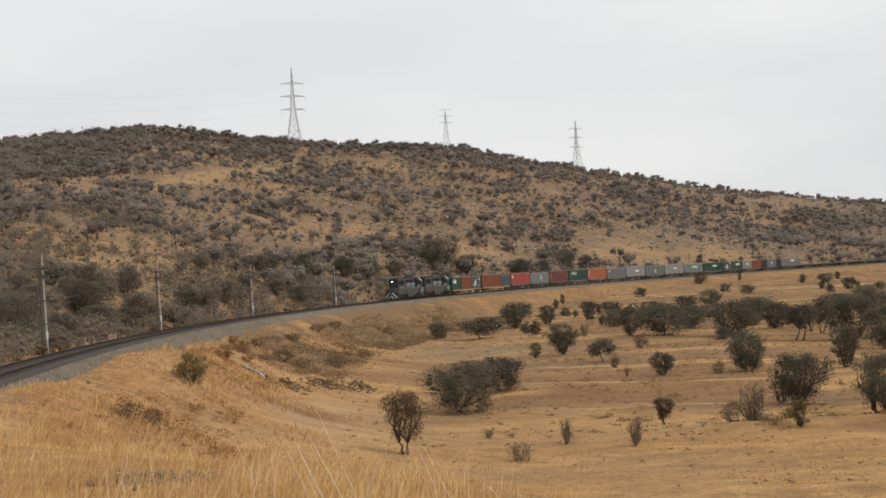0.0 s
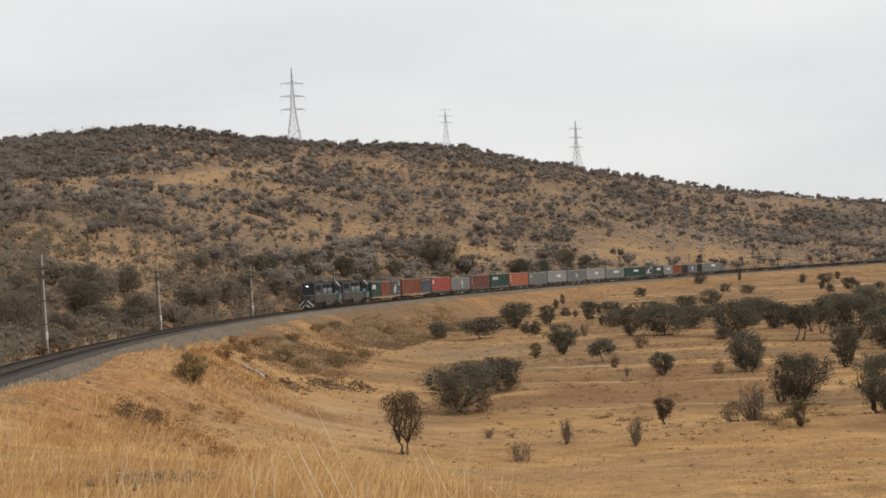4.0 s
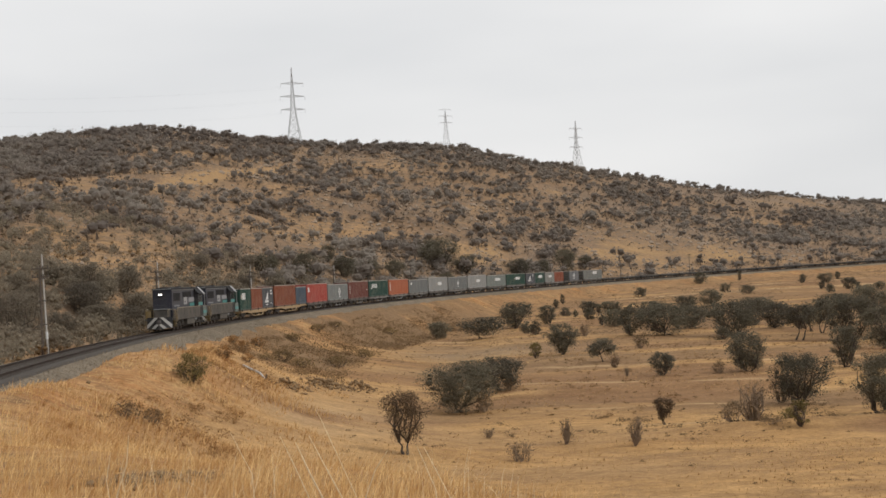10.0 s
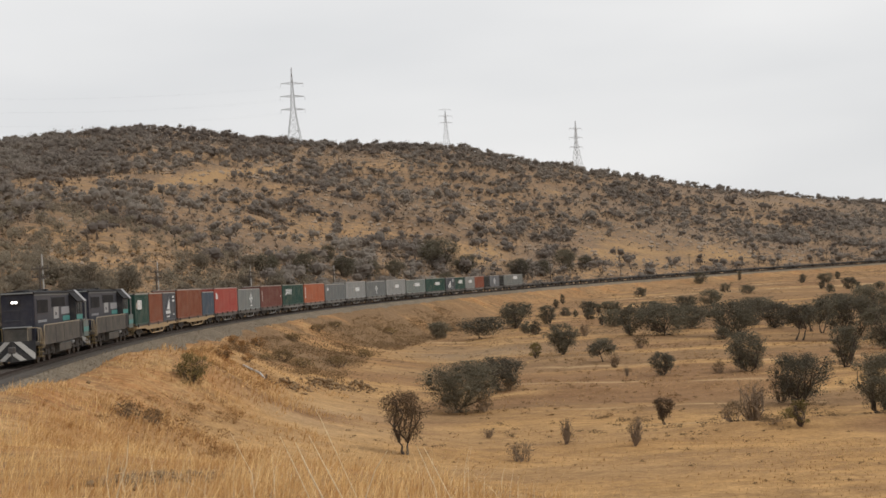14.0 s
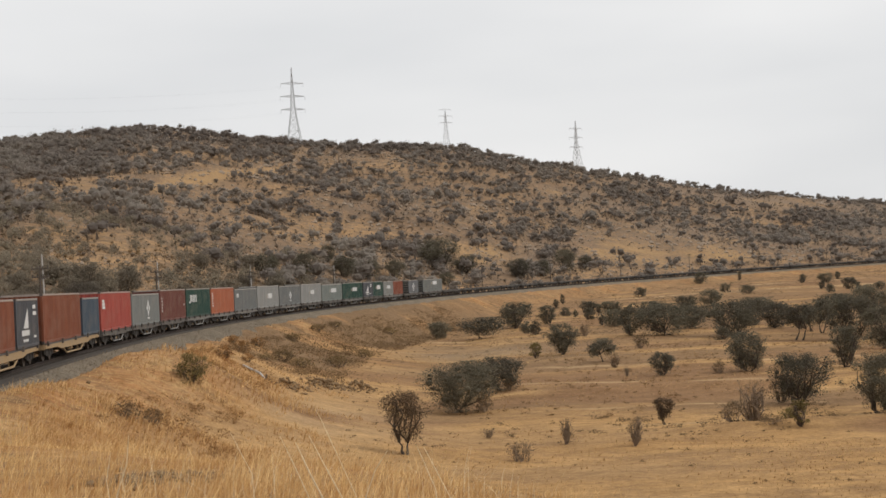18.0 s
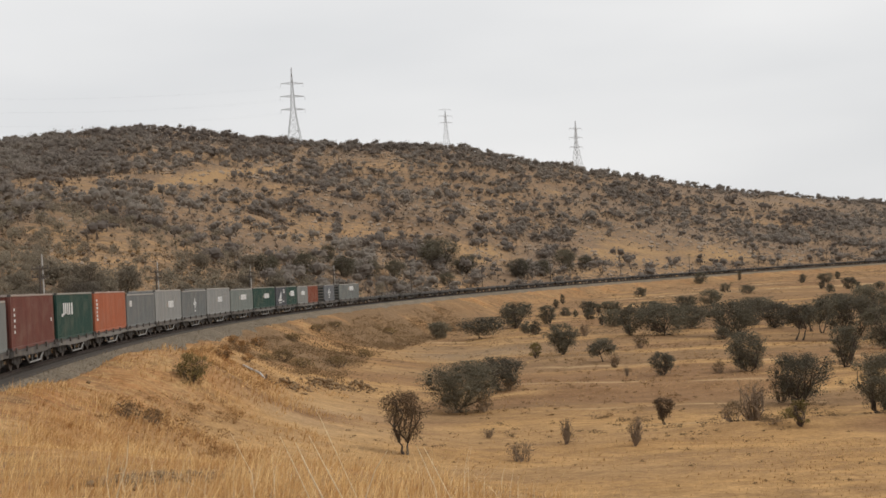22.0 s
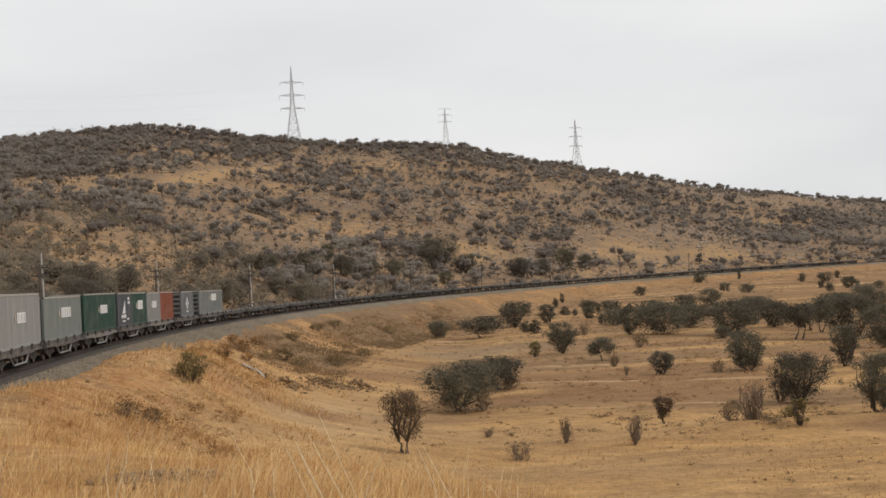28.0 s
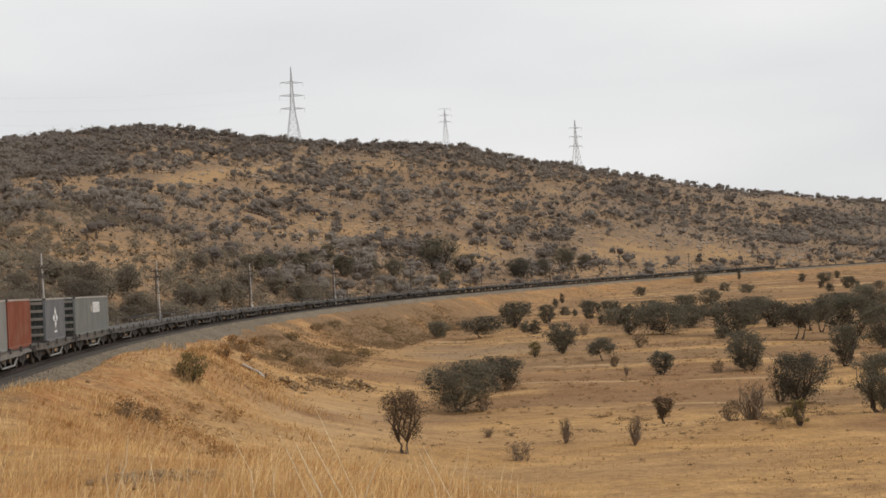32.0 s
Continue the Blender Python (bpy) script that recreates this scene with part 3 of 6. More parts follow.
def build_ground():
    rings = [0.0] + list(np.concatenate([np.geomspace(0.4, 20, 110)[:-1], np.geomspace(20, 260, 380)[:-1], np.geomspace(260, 1000, 230)[:-1], np.geomspace(1000, 4500, 40)]))
    az = np.radians(np.concatenate([np.arange(-180, -24, 3.0), np.arange(-24, 24, 0.22), np.arange(24, 180, 3.0)]))
    rr, aa = np.meshgrid(np.array(rings[1:]), az, indexing="ij")
    x, y = (rr * np.sin(aa)).ravel(), (rr * np.cos(aa)).ravel()
    z = land(x, y)
    n, m = rr.shape
    idx = np.arange(n * m).reshape(n, m)
    nxt = np.roll(idx, -1, axis=1)
    faces = np.stack([idx[:-1], nxt[:-1], nxt[1:], idx[1:]], axis=-1).reshape(-1, 4)
    verts = np.column_stack([x, y, z])
    verts[:m] = (0, 0, verts[:m, 2].mean())          # close the sheet under the eye
    r, s = line_coords(x, y)
    hollow = 0.7 * soft(1.0, 2.0, r) * (1 - soft(6.4, 8.4, r)) * soft(-36, -24, s) * (1 - soft(545, 562, s))     # the verge lies over this
    verts[m:, 2] -= hollow[m:]
    me = grid_mesh("ground", verts, faces[:, ::-1], M_GROUND, True)
    soils(me, x, y)
    return tagged(new("ground", me), "dry straw-coloured grassland and stony scrub hillside", "ground", kind="structure")


build_ground()


def build_verge():
    """The finely shaped edge of the bank beside the ballast."""
    ss = np.arange(-39, 568, 1.2)
    rr = np.array([1.7, 2.0, 2.3, 2.6, 2.9, 3.2, 3.6, 3.9, 4.2, 4.5, 4.8, 5.2, 5.7, 6.3, 7.0, 8.0, 9.4])
    sg, rg = np.meshgrid(ss, rr, indexing="ij")
    x, y, _, _ = on_line(sg.ravel(), rg.ravel())
    z = land(x, y) + 0.02 - 0.35 * np.maximum(soft(8.2, 9.4, rg.ravel()), 1 - soft(-38, -26, sg.ravel()))
    n, m = sg.shape
    idx = np.arange(n * m).reshape(n, m)
    f = np.stack([idx[:-1, :-1], idx[:-1, 1:], idx[1:, 1:], idx[1:, :-1]], axis=-1).reshape(-1, 4)
    me = grid_mesh("verge", np.column_stack([x, y, z]), f[:, ::-1], M_GROUND, True)
    soils(me, x, y)
    return tagged(new("verge", me), "dry grassy verge along the edge of the ballast", "verge", kind="structure")


build_verge()


def sweep_line(name, section, s0, s1, step, material, label, category):
    """A cross-section of (off, up) pairs carried along the line."""
    ss = np.arange(s0, s1 + 0.1, step)
    rows = []
    for off, up in section:
        px, py, pz, _ = on_line(ss, off, up)
        rows.append(np.column_stack([px, py, pz]))
    v = np.stack(rows, axis=1)
    n, m = len(ss), len(section)
    idx = np.arange(n * m).reshape(n, m)
    f = np.stack([idx[:-1, :-1], idx[1:, :-1], idx[1:, 1:], idx[:-1, 1:]], axis=-1).reshape(-1, 4)
    ob = new(name, grid_mesh(name, v.reshape(-1, 3), f, material, False))
    return tagged(ob, label, category, kind="structure")


sweep_line("ballast", [(-4.6, -1.6), (-3.4, -0.75), (-2.0, -0.2), (0, -0.17), (2.0, -0.2), (3.3, -0.8), (5.2, -1.75), (7.4, -2.9)], -310, 980, 2.0, M_GRAVEL,
           "grey-brown crushed stone railway ballast", "ballast")
# Wider on the valley side: the near rail's shadow is painted in.
sweep_line("trackbed", [(-1.75, -0.21), (-1.65, -0.162), (1.95, -0.165), (2.14, -0.262)], -310, 980, 2.0, M_BED,
           "oil-darkened stone bed, with the near rail's shadow painted at its edge", "trackbed")
for side in (-1, 1):
    c = side * 0.874
    sweep_line("rail", [(c - 0.07, -0.17), (c - 0.07, -0.15), (c - 0.012, -0.13), (c - 0.012, -0.04), (c - 0.036, -0.03), (c - 0.036, 0.0), (c + 0.036, 0.0),
                        (c + 0.036, -0.03), (c + 0.012, -0.04), (c + 0.012, -0.13), (c + 0.07, -0.15), (c + 0.07, -0.17)], -310, 980, 4.0, M_RAIL,
               "rusty steel railway rail", "rail")


# ---------------------------------------------------------------- the train
# Wagons lie along x: -x is the head of the train, -y the side towards the valley; z = 0 is the rail head.
PITCH = 12.737
MOVING = []                     # (thing, place along the train)


def head_at(t):
    """Arc length of the reference mark of the train (front of the first forty-foot wagon)."""
    return 293.515 - 12.97583 * t - 0.0067882 * t ** 2 - 0.00002978 * t ** 3


def train_pose(s):
    px, py, pz, h = on_line(s)
    slope = math.atan((float(np.interp(s + 4, TS, TZ)) - float(np.interp(s - 4, TS, TZ))) / 8.0)
    return Matrix.Translation((float(px), float(py), float(pz))) @ Euler((0, -slope, math.pi / 2 - float(h))).to_matrix().to_4x4()


def corrugated(length, height, pitch=0.28, depth=0.036):
    """A trapezoid-corrugated sheet in the xz plane, facing -y."""
    bm = bmesh.new()
    n = max(2, int(length / pitch))
    p = length / n
    xs = []
    for k in range(n):
        xs += [(k * p, 0), (k * p + 0.36 * p, 0), (k * p + 0.5 * p, depth), (k * p + 0.86 * p, depth)]
    xs.append((length, 0))
    lo = [bm.verts.new((a, b, 0)) for a, b in xs]
    hi = [bm.verts.new((a, b, height)) for a, b in xs]
    for k in range(len(xs) - 1):
        bm.faces.new((lo[k], lo[k + 1], hi[k + 1], hi[k]))
    return bm


CONTAINER_KITS = {}


def container_kit(length, height):
    """The meshes of one size of container: (part name, mesh, pose)."""
    key = (length, height)
    if key in CONTAINER_KITS:
        return CONTAINER_KITS[key]
    w, post, rail = 1.219, 0.15, 0.11
    kit = []

    def add(name, bm, mat, *poses):
        me = bpy.data.meshes.new(name)
        bm.to_mesh(me)
        bm.free()
        me.materials.append(mat)
        for m in poses:
            kit.append((name, me, m))

    side = corrugated(length - 2 * post, height - 0.16 - rail)
    add("side_panel", side, M_CONT, pose(post, -w + 0.012, 0.16), pose(length - post, w - 0.012, 0.16, 0, 0, 180))
    add("end_panel", corrugated(2 * w - 2 * post, height - 0.16 - rail, 0.25, 0.045), M_CONT, pose(0.012, w - post, 0.16, 0, 0, -90))
    door = boxed(-0.03, 0.03, -w + post, -0.01, 0.16, height - rail, 0.01)
    for y in (-0.85, -0.3):
        tube(door, (0.05, y, 0.16), (0.05, y, height - rail), 0.02, sides=5)
    add("door", door, M_CONT, pose(length - 0.04, 0, 0), pose(length - 0.04, 0, 0) @ Matrix.Diagonal((1, -1, 1, 1)))
    roof = bmesh.new()
    n = int(length / 0.4)
    q = (length - 0.2) / n
    for k in range(n):
        box(roof, 0.1 + k * q, 0.1 + k * q + q * 0.55, -w + 0.06, w - 0.06, height - 0.05, height - 0.012)
    box(roof, 0.06, length - 0.06, -w + 0.05, w - 0.05, height - 0.07, height - 0.03)
    add("roof", roof, M_CONT, pose(0, 0, 0))
    add("top_rail", boxed(post, length - post, -0.03, 0.03, height - rail, height - 0.005, 0.008), M_CONT, pose(0, -w + 0.03, 0), pose(0, w - 0.03, 0))
    add("bottom_rail", boxed(post, length - post, -0.04, 0.04, 0.0, 0.16, 0.01), M_CONT, pose(0, -w + 0.045, 0), pose(0, w - 0.045, 0))
    add("header", boxed(-0.05, 0.05, -w + post, w - post, height - rail, height - 0.005, 0.01), M_CONT, pose(0.055, 0, 0), pose(length - 0.055, 0, 0))
    add("corner_post", boxed(0, post, -0.075, 0.075, 0.12, height - 0.12, 0.015), M_CONT,
        pose(0, -w + 0.078, 0), pose(0, w - 0.078, 0), pose(length - post, -w + 0.078, 0), pose(length - post, w - 0.078, 0))
    add("corner_casting", boxed(-0.004, 0.178, -0.083, 0.083, 0, 0.118, 0.012), M_CAST,
        *[pose(x, y, z) for x in (0, length - 0.174) for y in (-w + 0.08, w - 0.08) for z in (0, height - 0.118)])
    add("floor", boxed(0.1, length - 0.1, -w + 0.08, w - 0.08, 0.02, 0.14), M_CAST, pose(0, 0, 0))
    CONTAINER_KITS[key] = kit
    return kit


def mark(parent, bm, label, name="painted_mark", mat=None):
    part(name, bm, mat or M_WHITE, parent, label)


def plate(x0, x1, z0, z1, lift=0.0):
    return boxed(x0, x1, -1.2275 - lift, -1.2095, z0, z1, 0.003)


def logo_block(parent, x, z, wide, high, cols=3):
    """A worn company mark: a small round emblem and a white field cut by dark upright bars, kept as plain shapes."""
    e = 0.24 * high
    mark(parent, prism(bmesh.new(), [(x + 0.1 * wide + e * 1.5 * math.cos(k * 0.785), z + 0.42 * high + 1.5 * e * math.sin(k * 0.785)) for k in range(8)], -1.2275, -1.2095, "y"),
         "worn pale round emblem", "emblem", M_EMBLEM)
    x0 = x + 0.26 * wide
    mark(parent, plate(x0, x + wide, z, z + high), "white painted company mark as a plain field")
    c = (x + wide - x0) / cols
    for k in range(cols):
        mark(parent, plate(x0 + (k + 0.42) * c, x0 + (k + 0.6) * c, z + 0.14 * high, z + 0.86 * high, 0.004), "grey upright bar on the white mark", "mark_bar", M_MARK_DARK)


def logo_bars(parent, x, z, wide, high):
    """A bold mark of four white upright bars and a foot line."""
    c = wide / 5
    for k, (a, b) in enumerate(((0, 0.5), (0.8, 1.35), (1.75, 2.2), (2.55, 3.05), (3.6, 4.2))):
        mark(parent, plate(x + a * c, x + b * c, z + (0.1 * high if k == 1 else 0), z + high), "bold white mark as plain upright bars")
    mark(parent, plate(x - 0.15 * wide, x - 0.02 * wide, z - 0.12 * high, z + 0.12 * high), "bold white mark as plain upright bars")


def logo_star(parent, x, z, r):
    """A white mark of four pointed petals with a foot line of lettering."""
    for a in (0.0, math.pi / 2, math.pi, -math.pi / 2):
        vs = [(math.cos(a), math.sin(a)), (0.62 * math.cos(a + 0.62), 0.62 * math.sin(a + 0.62)), (0.16 * math.cos(a), 0.16 * math.sin(a)), (0.62 * math.cos(a - 0.62), 0.62 * math.sin(a - 0.62))]
        mark(parent, prism(bmesh.new(), [(x + 1.05 * r * u, z + 0.85 * r * v) for u, v in vs], -1.2275, -1.2095, "y"), "petal of a white painted mark")
    mark(parent, plate(x - 0.5 * r, x + 0.6 * r, z - 1.12 * r, z - 0.95 * r), "white lettering as a plain bar", "lettering_bar")


def logo_sail(parent, x, z, s):
    mark(parent, prism(bmesh.new(), [(x + 0.6 * s, z), (x + 2.4 * s, z), (x + 2.3 * s, z + 1.35 * s)], -1.2275, -1.2095, "y"), "white painted sail-shaped mark")
    for k in range(5):
        mark(parent, plate(x + (0.56 * k) * s, x + (0.56 * k + 0.46) * s, z - 0.50 * s, z - 0.12 * s), "white painted lettering as a plain bar", "lettering_bar")
    for k in range(3):
        mark(parent, plate(x + (0.5 + 0.62 * k) * s, x + (0.5 + 0.62 * k + 0.5) * s, z - 0.92 * s, z - 0.74 * s), "white painted lettering as a plain bar", "lettering_bar")


def code_bars(parent, x, z, n, step, wide, high):
    """Rows of small white lettering, kept as bars, one under another."""
    for k in range(n):
        mark(parent, plate(x, x + wide * (0.7 + 0.3 * ((k * 7) % 3) / 2), z - k * step, z - k * step + high), "small white lettering as a plain bar", "lettering_bar")


DECK = 1.02


def container(label, colour, length, height, at, marks=(), dark_end=False):
    """at: place of its head end along the train."""
    root = thing("shipping_container", label, "shipping container", "containers on the train")
    for name, me, m in container_kit(length, height):
        o = new(name, me)
        tint = colour
        if name in ("roof", "top_rail", "header"):          # dust on top, with the sky's reflection painted into the pale edge
            tint = tuple(0.3 * a + 0.7 * b for a, b in zip(colour, (0.44, 0.41, 0.37)))
        # Ends turned from the light: their shade is painted into the panel.
        if name == "end_panel" and dark_end:
            tint = (0.035, 0.042, 0.04)
        o.parent, o.matrix_basis, o.color = root, pose(-length / 2, 0, 0) @ m, (*tint, 1)
    if dark_end:
        for k in range(5):
            z = 0.35 + k * (height - 0.7) / 4
            part("end_rib", boxed(-length / 2 - 0.02, -length / 2 + 0.03, -1.05, 1.05, z, z + 0.16, 0.01), M_FLAT_PALE, root, "grey cross rib on the dark end")
    for fn, *args in marks:
        fn(root, args[0] - length / 2, *args[1:])
    MOVING.append((root, at + length / 2, DECK))
    return root


def bogie(parent, x, gauge_half=0.874):
    """A two-axle wagon bogie: frames, bolster and four wheels."""
    bm = bmesh.new()
    for side in (-1, 1):
        y = side * 1.02
        prism(bm, [(x - 1.25, 0.42), (x - 1.25, 0.62), (x - 0.45, 0.82), (x + 0.45, 0.82), (x + 1.25, 0.62), (x + 1.25, 0.42), (x + 0.5, 0.26), (x - 0.5, 0.26)],
              y - 0.06, y + 0.06, "y")
        for ax in (-0.9, 0.9):
            box(bm, x + ax - 0.16, x + ax + 0.16, y - 0.1, y + 0.1, 0.32, 0.62, 0.03)
        for k in (-0.14, 0.14):
            tube(bm, (x + k, y - side * 0.0, 0.36), (x + k, y, 0.66), 0.09, sides=8)
    box(bm, x - 0.22, x + 0.22, -1.05, 1.05, 0.5, 0.72, 0.03)
    frame_ob = part("bogie", bm, M_BOGIE, parent, "grimy dark cast steel bogie")
    global WHEEL
    for ax in (-0.9, 0.9):
        for side in (-1, 1):
            m = pose(x + ax, side * gauge_half, 0.46)
            if WHEEL is None:
                wb = bmesh.new()
                for a, b, ra, rb in ((-0.06, 0.05, 0.46, 0.45), (0.05, 0.075, 0.30, 0.16), (-0.09, -0.06, 0.49, 0.49)):
                    tube(wb, (0, a, 0), (0, b, 0), ra, rb, 20)
                tube(wb, (0, 0, 0), (0, 0.18, 0), 0.09, 0.08, 10)
                WHEEL = part("wheel", wb, M_WHEEL, frame_ob)
                WHEEL.matrix_basis = m @ (pose(0, 0, 0) if side > 0 else pose(0, 0, 0, 0, 0, 180))
            else:
                share("wheel", WHEEL, frame_ob, m @ (pose(0, 0, 0) if side > 0 else pose(0, 0, 0, 0, 0, 180)))
    return frame_ob


WHEEL = None


def flat_wagon(length, paint_mat, label, truss_mat, deep):
    root = thing("flat_wagon", label, "flat wagon", "flat wagons of the train")
    h = length / 2 - 0.28
    for side in (-1, 1):
        y = side * 1.22
        bm = bmesh.new()
        d = 0.46 if deep else 0.38
        prism(bm, [(-h, 0.94), (-h, 0.72), (-h * 0.62, 0.70), (-h * 0.5, DECK - d), (h * 0.5, DECK - d), (h * 0.62, 0.70), (h, 0.72), (h, 0.94)], y - 0.04, y + 0.04, "y")
        part("side_sill", bm, paint_mat, root)
        part("deck_edge", boxed(-h, h, y - 0.06, y + 0.06, 0.93, 0.985, 0.008), M_CAST, root, "dark angle along the deck")
        bm = bmesh.new()
        yy = side * 1.16
        lo = 0.22
        for a, b in (((-h * 0.44, 0.72), (-h * 0.26, lo)), ((-h * 0.26, lo), (h * 0.26, lo)), ((h * 0.26, lo), (h * 0.44, 0.72))):
            tube(bm, (a[0], yy, a[1]), (b[0], yy, b[1]), 0.055, sides=6)
        for k in (-0.12, 0.12):
            tube(bm, (h * k, yy, lo), (h * k, yy, 0.7), 0.03, sides=5)
        part("truss_rod", bm, truss_mat, root, "bent steel truss rod under the sill")
        n = 5
        for k in range(n):
            x = -h + 0.5 + k * (2 * h - 1.0) / (n - 1)
            part("stake_pocket", boxed(x - 0.09, x + 0.09, min(y + side * 0.045, y + side * 0.15), max(y + side * 0.045, y + side * 0.15), 0.86, 1.13, 0.015), M_CAST, root)
    bm = boxed(-h, h, -1.2, 1.2, 0.93, DECK - 0.012, 0.01)
    k = -h + 0.3
    while k < h - 0.3:
        box(bm, k, k + 0.42, -1.16, 1.16, DECK - 0.014, DECK - 0.003)
        k += 0.45
    part("deck", bm, M_DECK, root, "grimy planked deck")
    part("centre_sill", boxed(-h, h, -0.26, 0.26, 0.62, 0.93, 0.02), M_BOGIE, root)
    for e in (-1, 1):
        bm = boxed(e * h - 0.05, e * h + 0.05, -1.2, 1.2, 0.66, 0.95, 0.01)
        part("end_beam", bm, paint_mat, root)
        bm = boxed(min(e * h, e * (h + 0.27)), max(e * h, e * (h + 0.27)), -0.1, 0.1, 0.70, 0.88, 0.02)
        box(bm, e * (h + 0.14) - 0.12, e * (h + 0.14) + 0.12, -0.16, 0.16, 0.66, 0.92, 0.04)
        part("coupler", bm, M_CAST, root)
        bogie(root, e * (h - 1.75))
    # brake gear between the bogies
    bm = boxed(-0.7, 0.7, -0.5, 0.3, 0.35, 0.6, 0.04)
    tube(bm, (-1.6, 0.5, 0.5), (-0.3, 0.5, 0.5), 0.2, sides=10)
    part("brake_gear", bm, M_BOGIE, root)
    return root


def end_rack(parent, x):
    """A low folded stanchion frame standing on the deck."""
    bm = bmesh.new()
    for y in (-1.1, 0.0, 1.1):
        tube(bm, (x, y, DECK), (x, y, DECK + 0.55), 0.05, sides=6)
    tube(bm, (x, -1.15, DECK + 0.52), (x, 1.15, DECK + 0.52), 0.05, sides=6)
    box(bm, x - 0.1, x + 1.6, -1.15, -1.05, DECK + 0.38, DECK + 0.5, 0.01)
    tube(bm, (x + 1.5, -1.1, DECK), (x + 1.5, -1.1, DECK + 0.42), 0.045, sides=6)
    part("stanchion_rack", bm, M_CAST, parent, "low dark steel stanchion rack on the deck")


GREEN, SLATE, RED, MAROON = (0.021, 0.063, 0.05), (0.075, 0.082, 0.095), (0.37, 0.075, 0.058), (0.155, 0.055, 0.043)
ORANGE, RUST, BLUE = (0.40, 0.125, 0.062), (0.215, 0.070, 0.037), (0.062, 0.090, 0.122)
GREY, PALE, MID, SAGE = (0.20, 0.215, 0.21), (0.285, 0.292, 0.285), (0.165, 0.177, 0.177), (0.195, 0.222, 0.21)

# two sixty-foot wagons in faded yellow behind the engines
wag_a = flat_wagon(18.9, M_YELLOW, "faded yellow flat wagon with a truss-rod frame", M_YELLOW, True)
MOVING.append((wag_a, -29.3, 0))
wag_b = copy_thing(wag_a, pose(0, 0, 0))
MOVING.append((wag_b, -9.75, 0))
container("dark green corrugated container with a white mark", GREEN, 6.06, 2.55, -38.95, ((logo_block, 0.5, 1.25, 2.3, 0.75, 2),))
container("rust-brown corrugated container, faded", RUST, 6.06, 2.55, -32.6)
container("slate-grey container with white sail mark", SLATE, 6.06, 2.55, -26.3,
          ((logo_sail, 1.3, 1.0, 0.75), (code_bars, 4.5, 2.0, 2, 0.35, 1.1, 0.2), (code_bars, 4.6, 0.45, 1, 0.3, 0.9, 0.12)))
container("long rust-brown corrugated container", RUST, 12.19, 2.76, -19.1)
container("short blue container lower than its neighbours", BLUE, 6.06, 2.42, -6.7)
forty = flat_wagon(PITCH, M_FLAT, "dusty grey flat wagon carrying containers", M_TRUSS, False)
MOVING.append((forty, 6.1, 0))
LOADED = 15
pale_flat = flat_wagon(PITCH, M_FLAT_PALE, "pale dusty flat wagon with a light steel sill", M_TRUSS, False)
used = False
for k in range(1, LOADED):
    if k in (3, 4, 5, 7, 10, 12):
        w = copy_thing(pale_flat, pose(0, 0, 0)) if used else pale_flat
        used = True
    else:
        w = copy_thing(forty, pose(0, 0, 0))
    MOVING.append((w, 6.1 + k * PITCH, 0))
C40 = (
    ("bright red corrugated container with a small white mark", RED, 2.75, ((code_bars, 0.6, 2.0, 3, 0.22, 1.0, 0.2),)),
    ("grey container with a white petal mark", GREY, 2.5, ((logo_star, 6.9, 1.3, 0.8),)),
    ("maroon corrugated container with small white lettering", MAROON, 2.78, ((code_bars, 0.7, 1.95, 5, 0.28, 0.35, 0.14), (code_bars, 11.2, 1.2, 1, 0.3, 0.4, 0.2))),
    ("dark green container with a bold white mark", GREEN, 2.78, ((logo_bars, 1.9, 1.45, 3.6, 0.72),)),
    ("bright orange-red corrugated container", ORANGE, 2.78, ((code_bars, 0.55, 2.1, 6, 0.26, 0.5, 0.16),)),
    ("slate-grey container with a small white mark", MID, 2.52, ((logo_block, 0.9, 1.55, 1.1, 0.45, 2),)),
    ("pale grey container with a white mark", PALE, 2.76, ((logo_block, 5.0, 1.15, 3.2, 0.6),)),
    ("mid-grey container with a white petal mark", MID, 2.62, ((logo_star, 6.2, 1.3, 0.7),)),
    ("pale grey corrugated container, dusty", PALE, 2.76, ((logo_block, 4.8, 1.25, 3.0, 0.55),)),
    ("sage-grey container with a white mark", SAGE, 2.52, ((logo_block, 4.2, 1.25, 4.2, 0.6, 4),)),
    ("deep green container with a white mark", GREEN, 2.6, ((logo_block, 5.0, 1.2, 3.6, 0.58),)),
)
for k, (label, colour, high, marks) in enumerate(C40):
    container(label, colour, 12.19, high, k * PITCH, marks)
container("slate container with white sail mark beside a green one", SLATE, 6.06, 2.56, 11 * PITCH,
          ((logo_sail, 1.4, 1.0, 0.7), (code_bars, 4.2, 2.0, 2, 0.3, 1.0, 0.2), (code_bars, 3.6, 0.5, 1, 0.3, 1.3, 0.12)))
container("dark green short container with white mark", GREEN, 6.06, 2.56, 11 * PITCH + 6.13, ((logo_block, 1.6, 1.2, 2.9, 0.7),))
container("light grey short container with white mark", (0.24, 0.25, 0.24), 6.06, 2.5, 12 * PITCH, ((logo_block, 1.6, 1.2, 2.6, 0.55),))
container("plain orange-red short container", (0.225, 0.066, 0.036), 6.06, 2.5, 12 * PITCH + 6.13)
container("blue-grey short container with white petal mark", (0.15, 0.16, 0.172), 6.06, 2.46, 13 * PITCH + 3.4, ((logo_star, 2.9, 1.3, 0.75),), True)
container("grey container at the end of the load", (0.18, 0.193, 0.185), 12.19, 2.44, 14 * PITCH, ((logo_block, 5.2, 1.35, 3.4, 0.7, 4),), True)

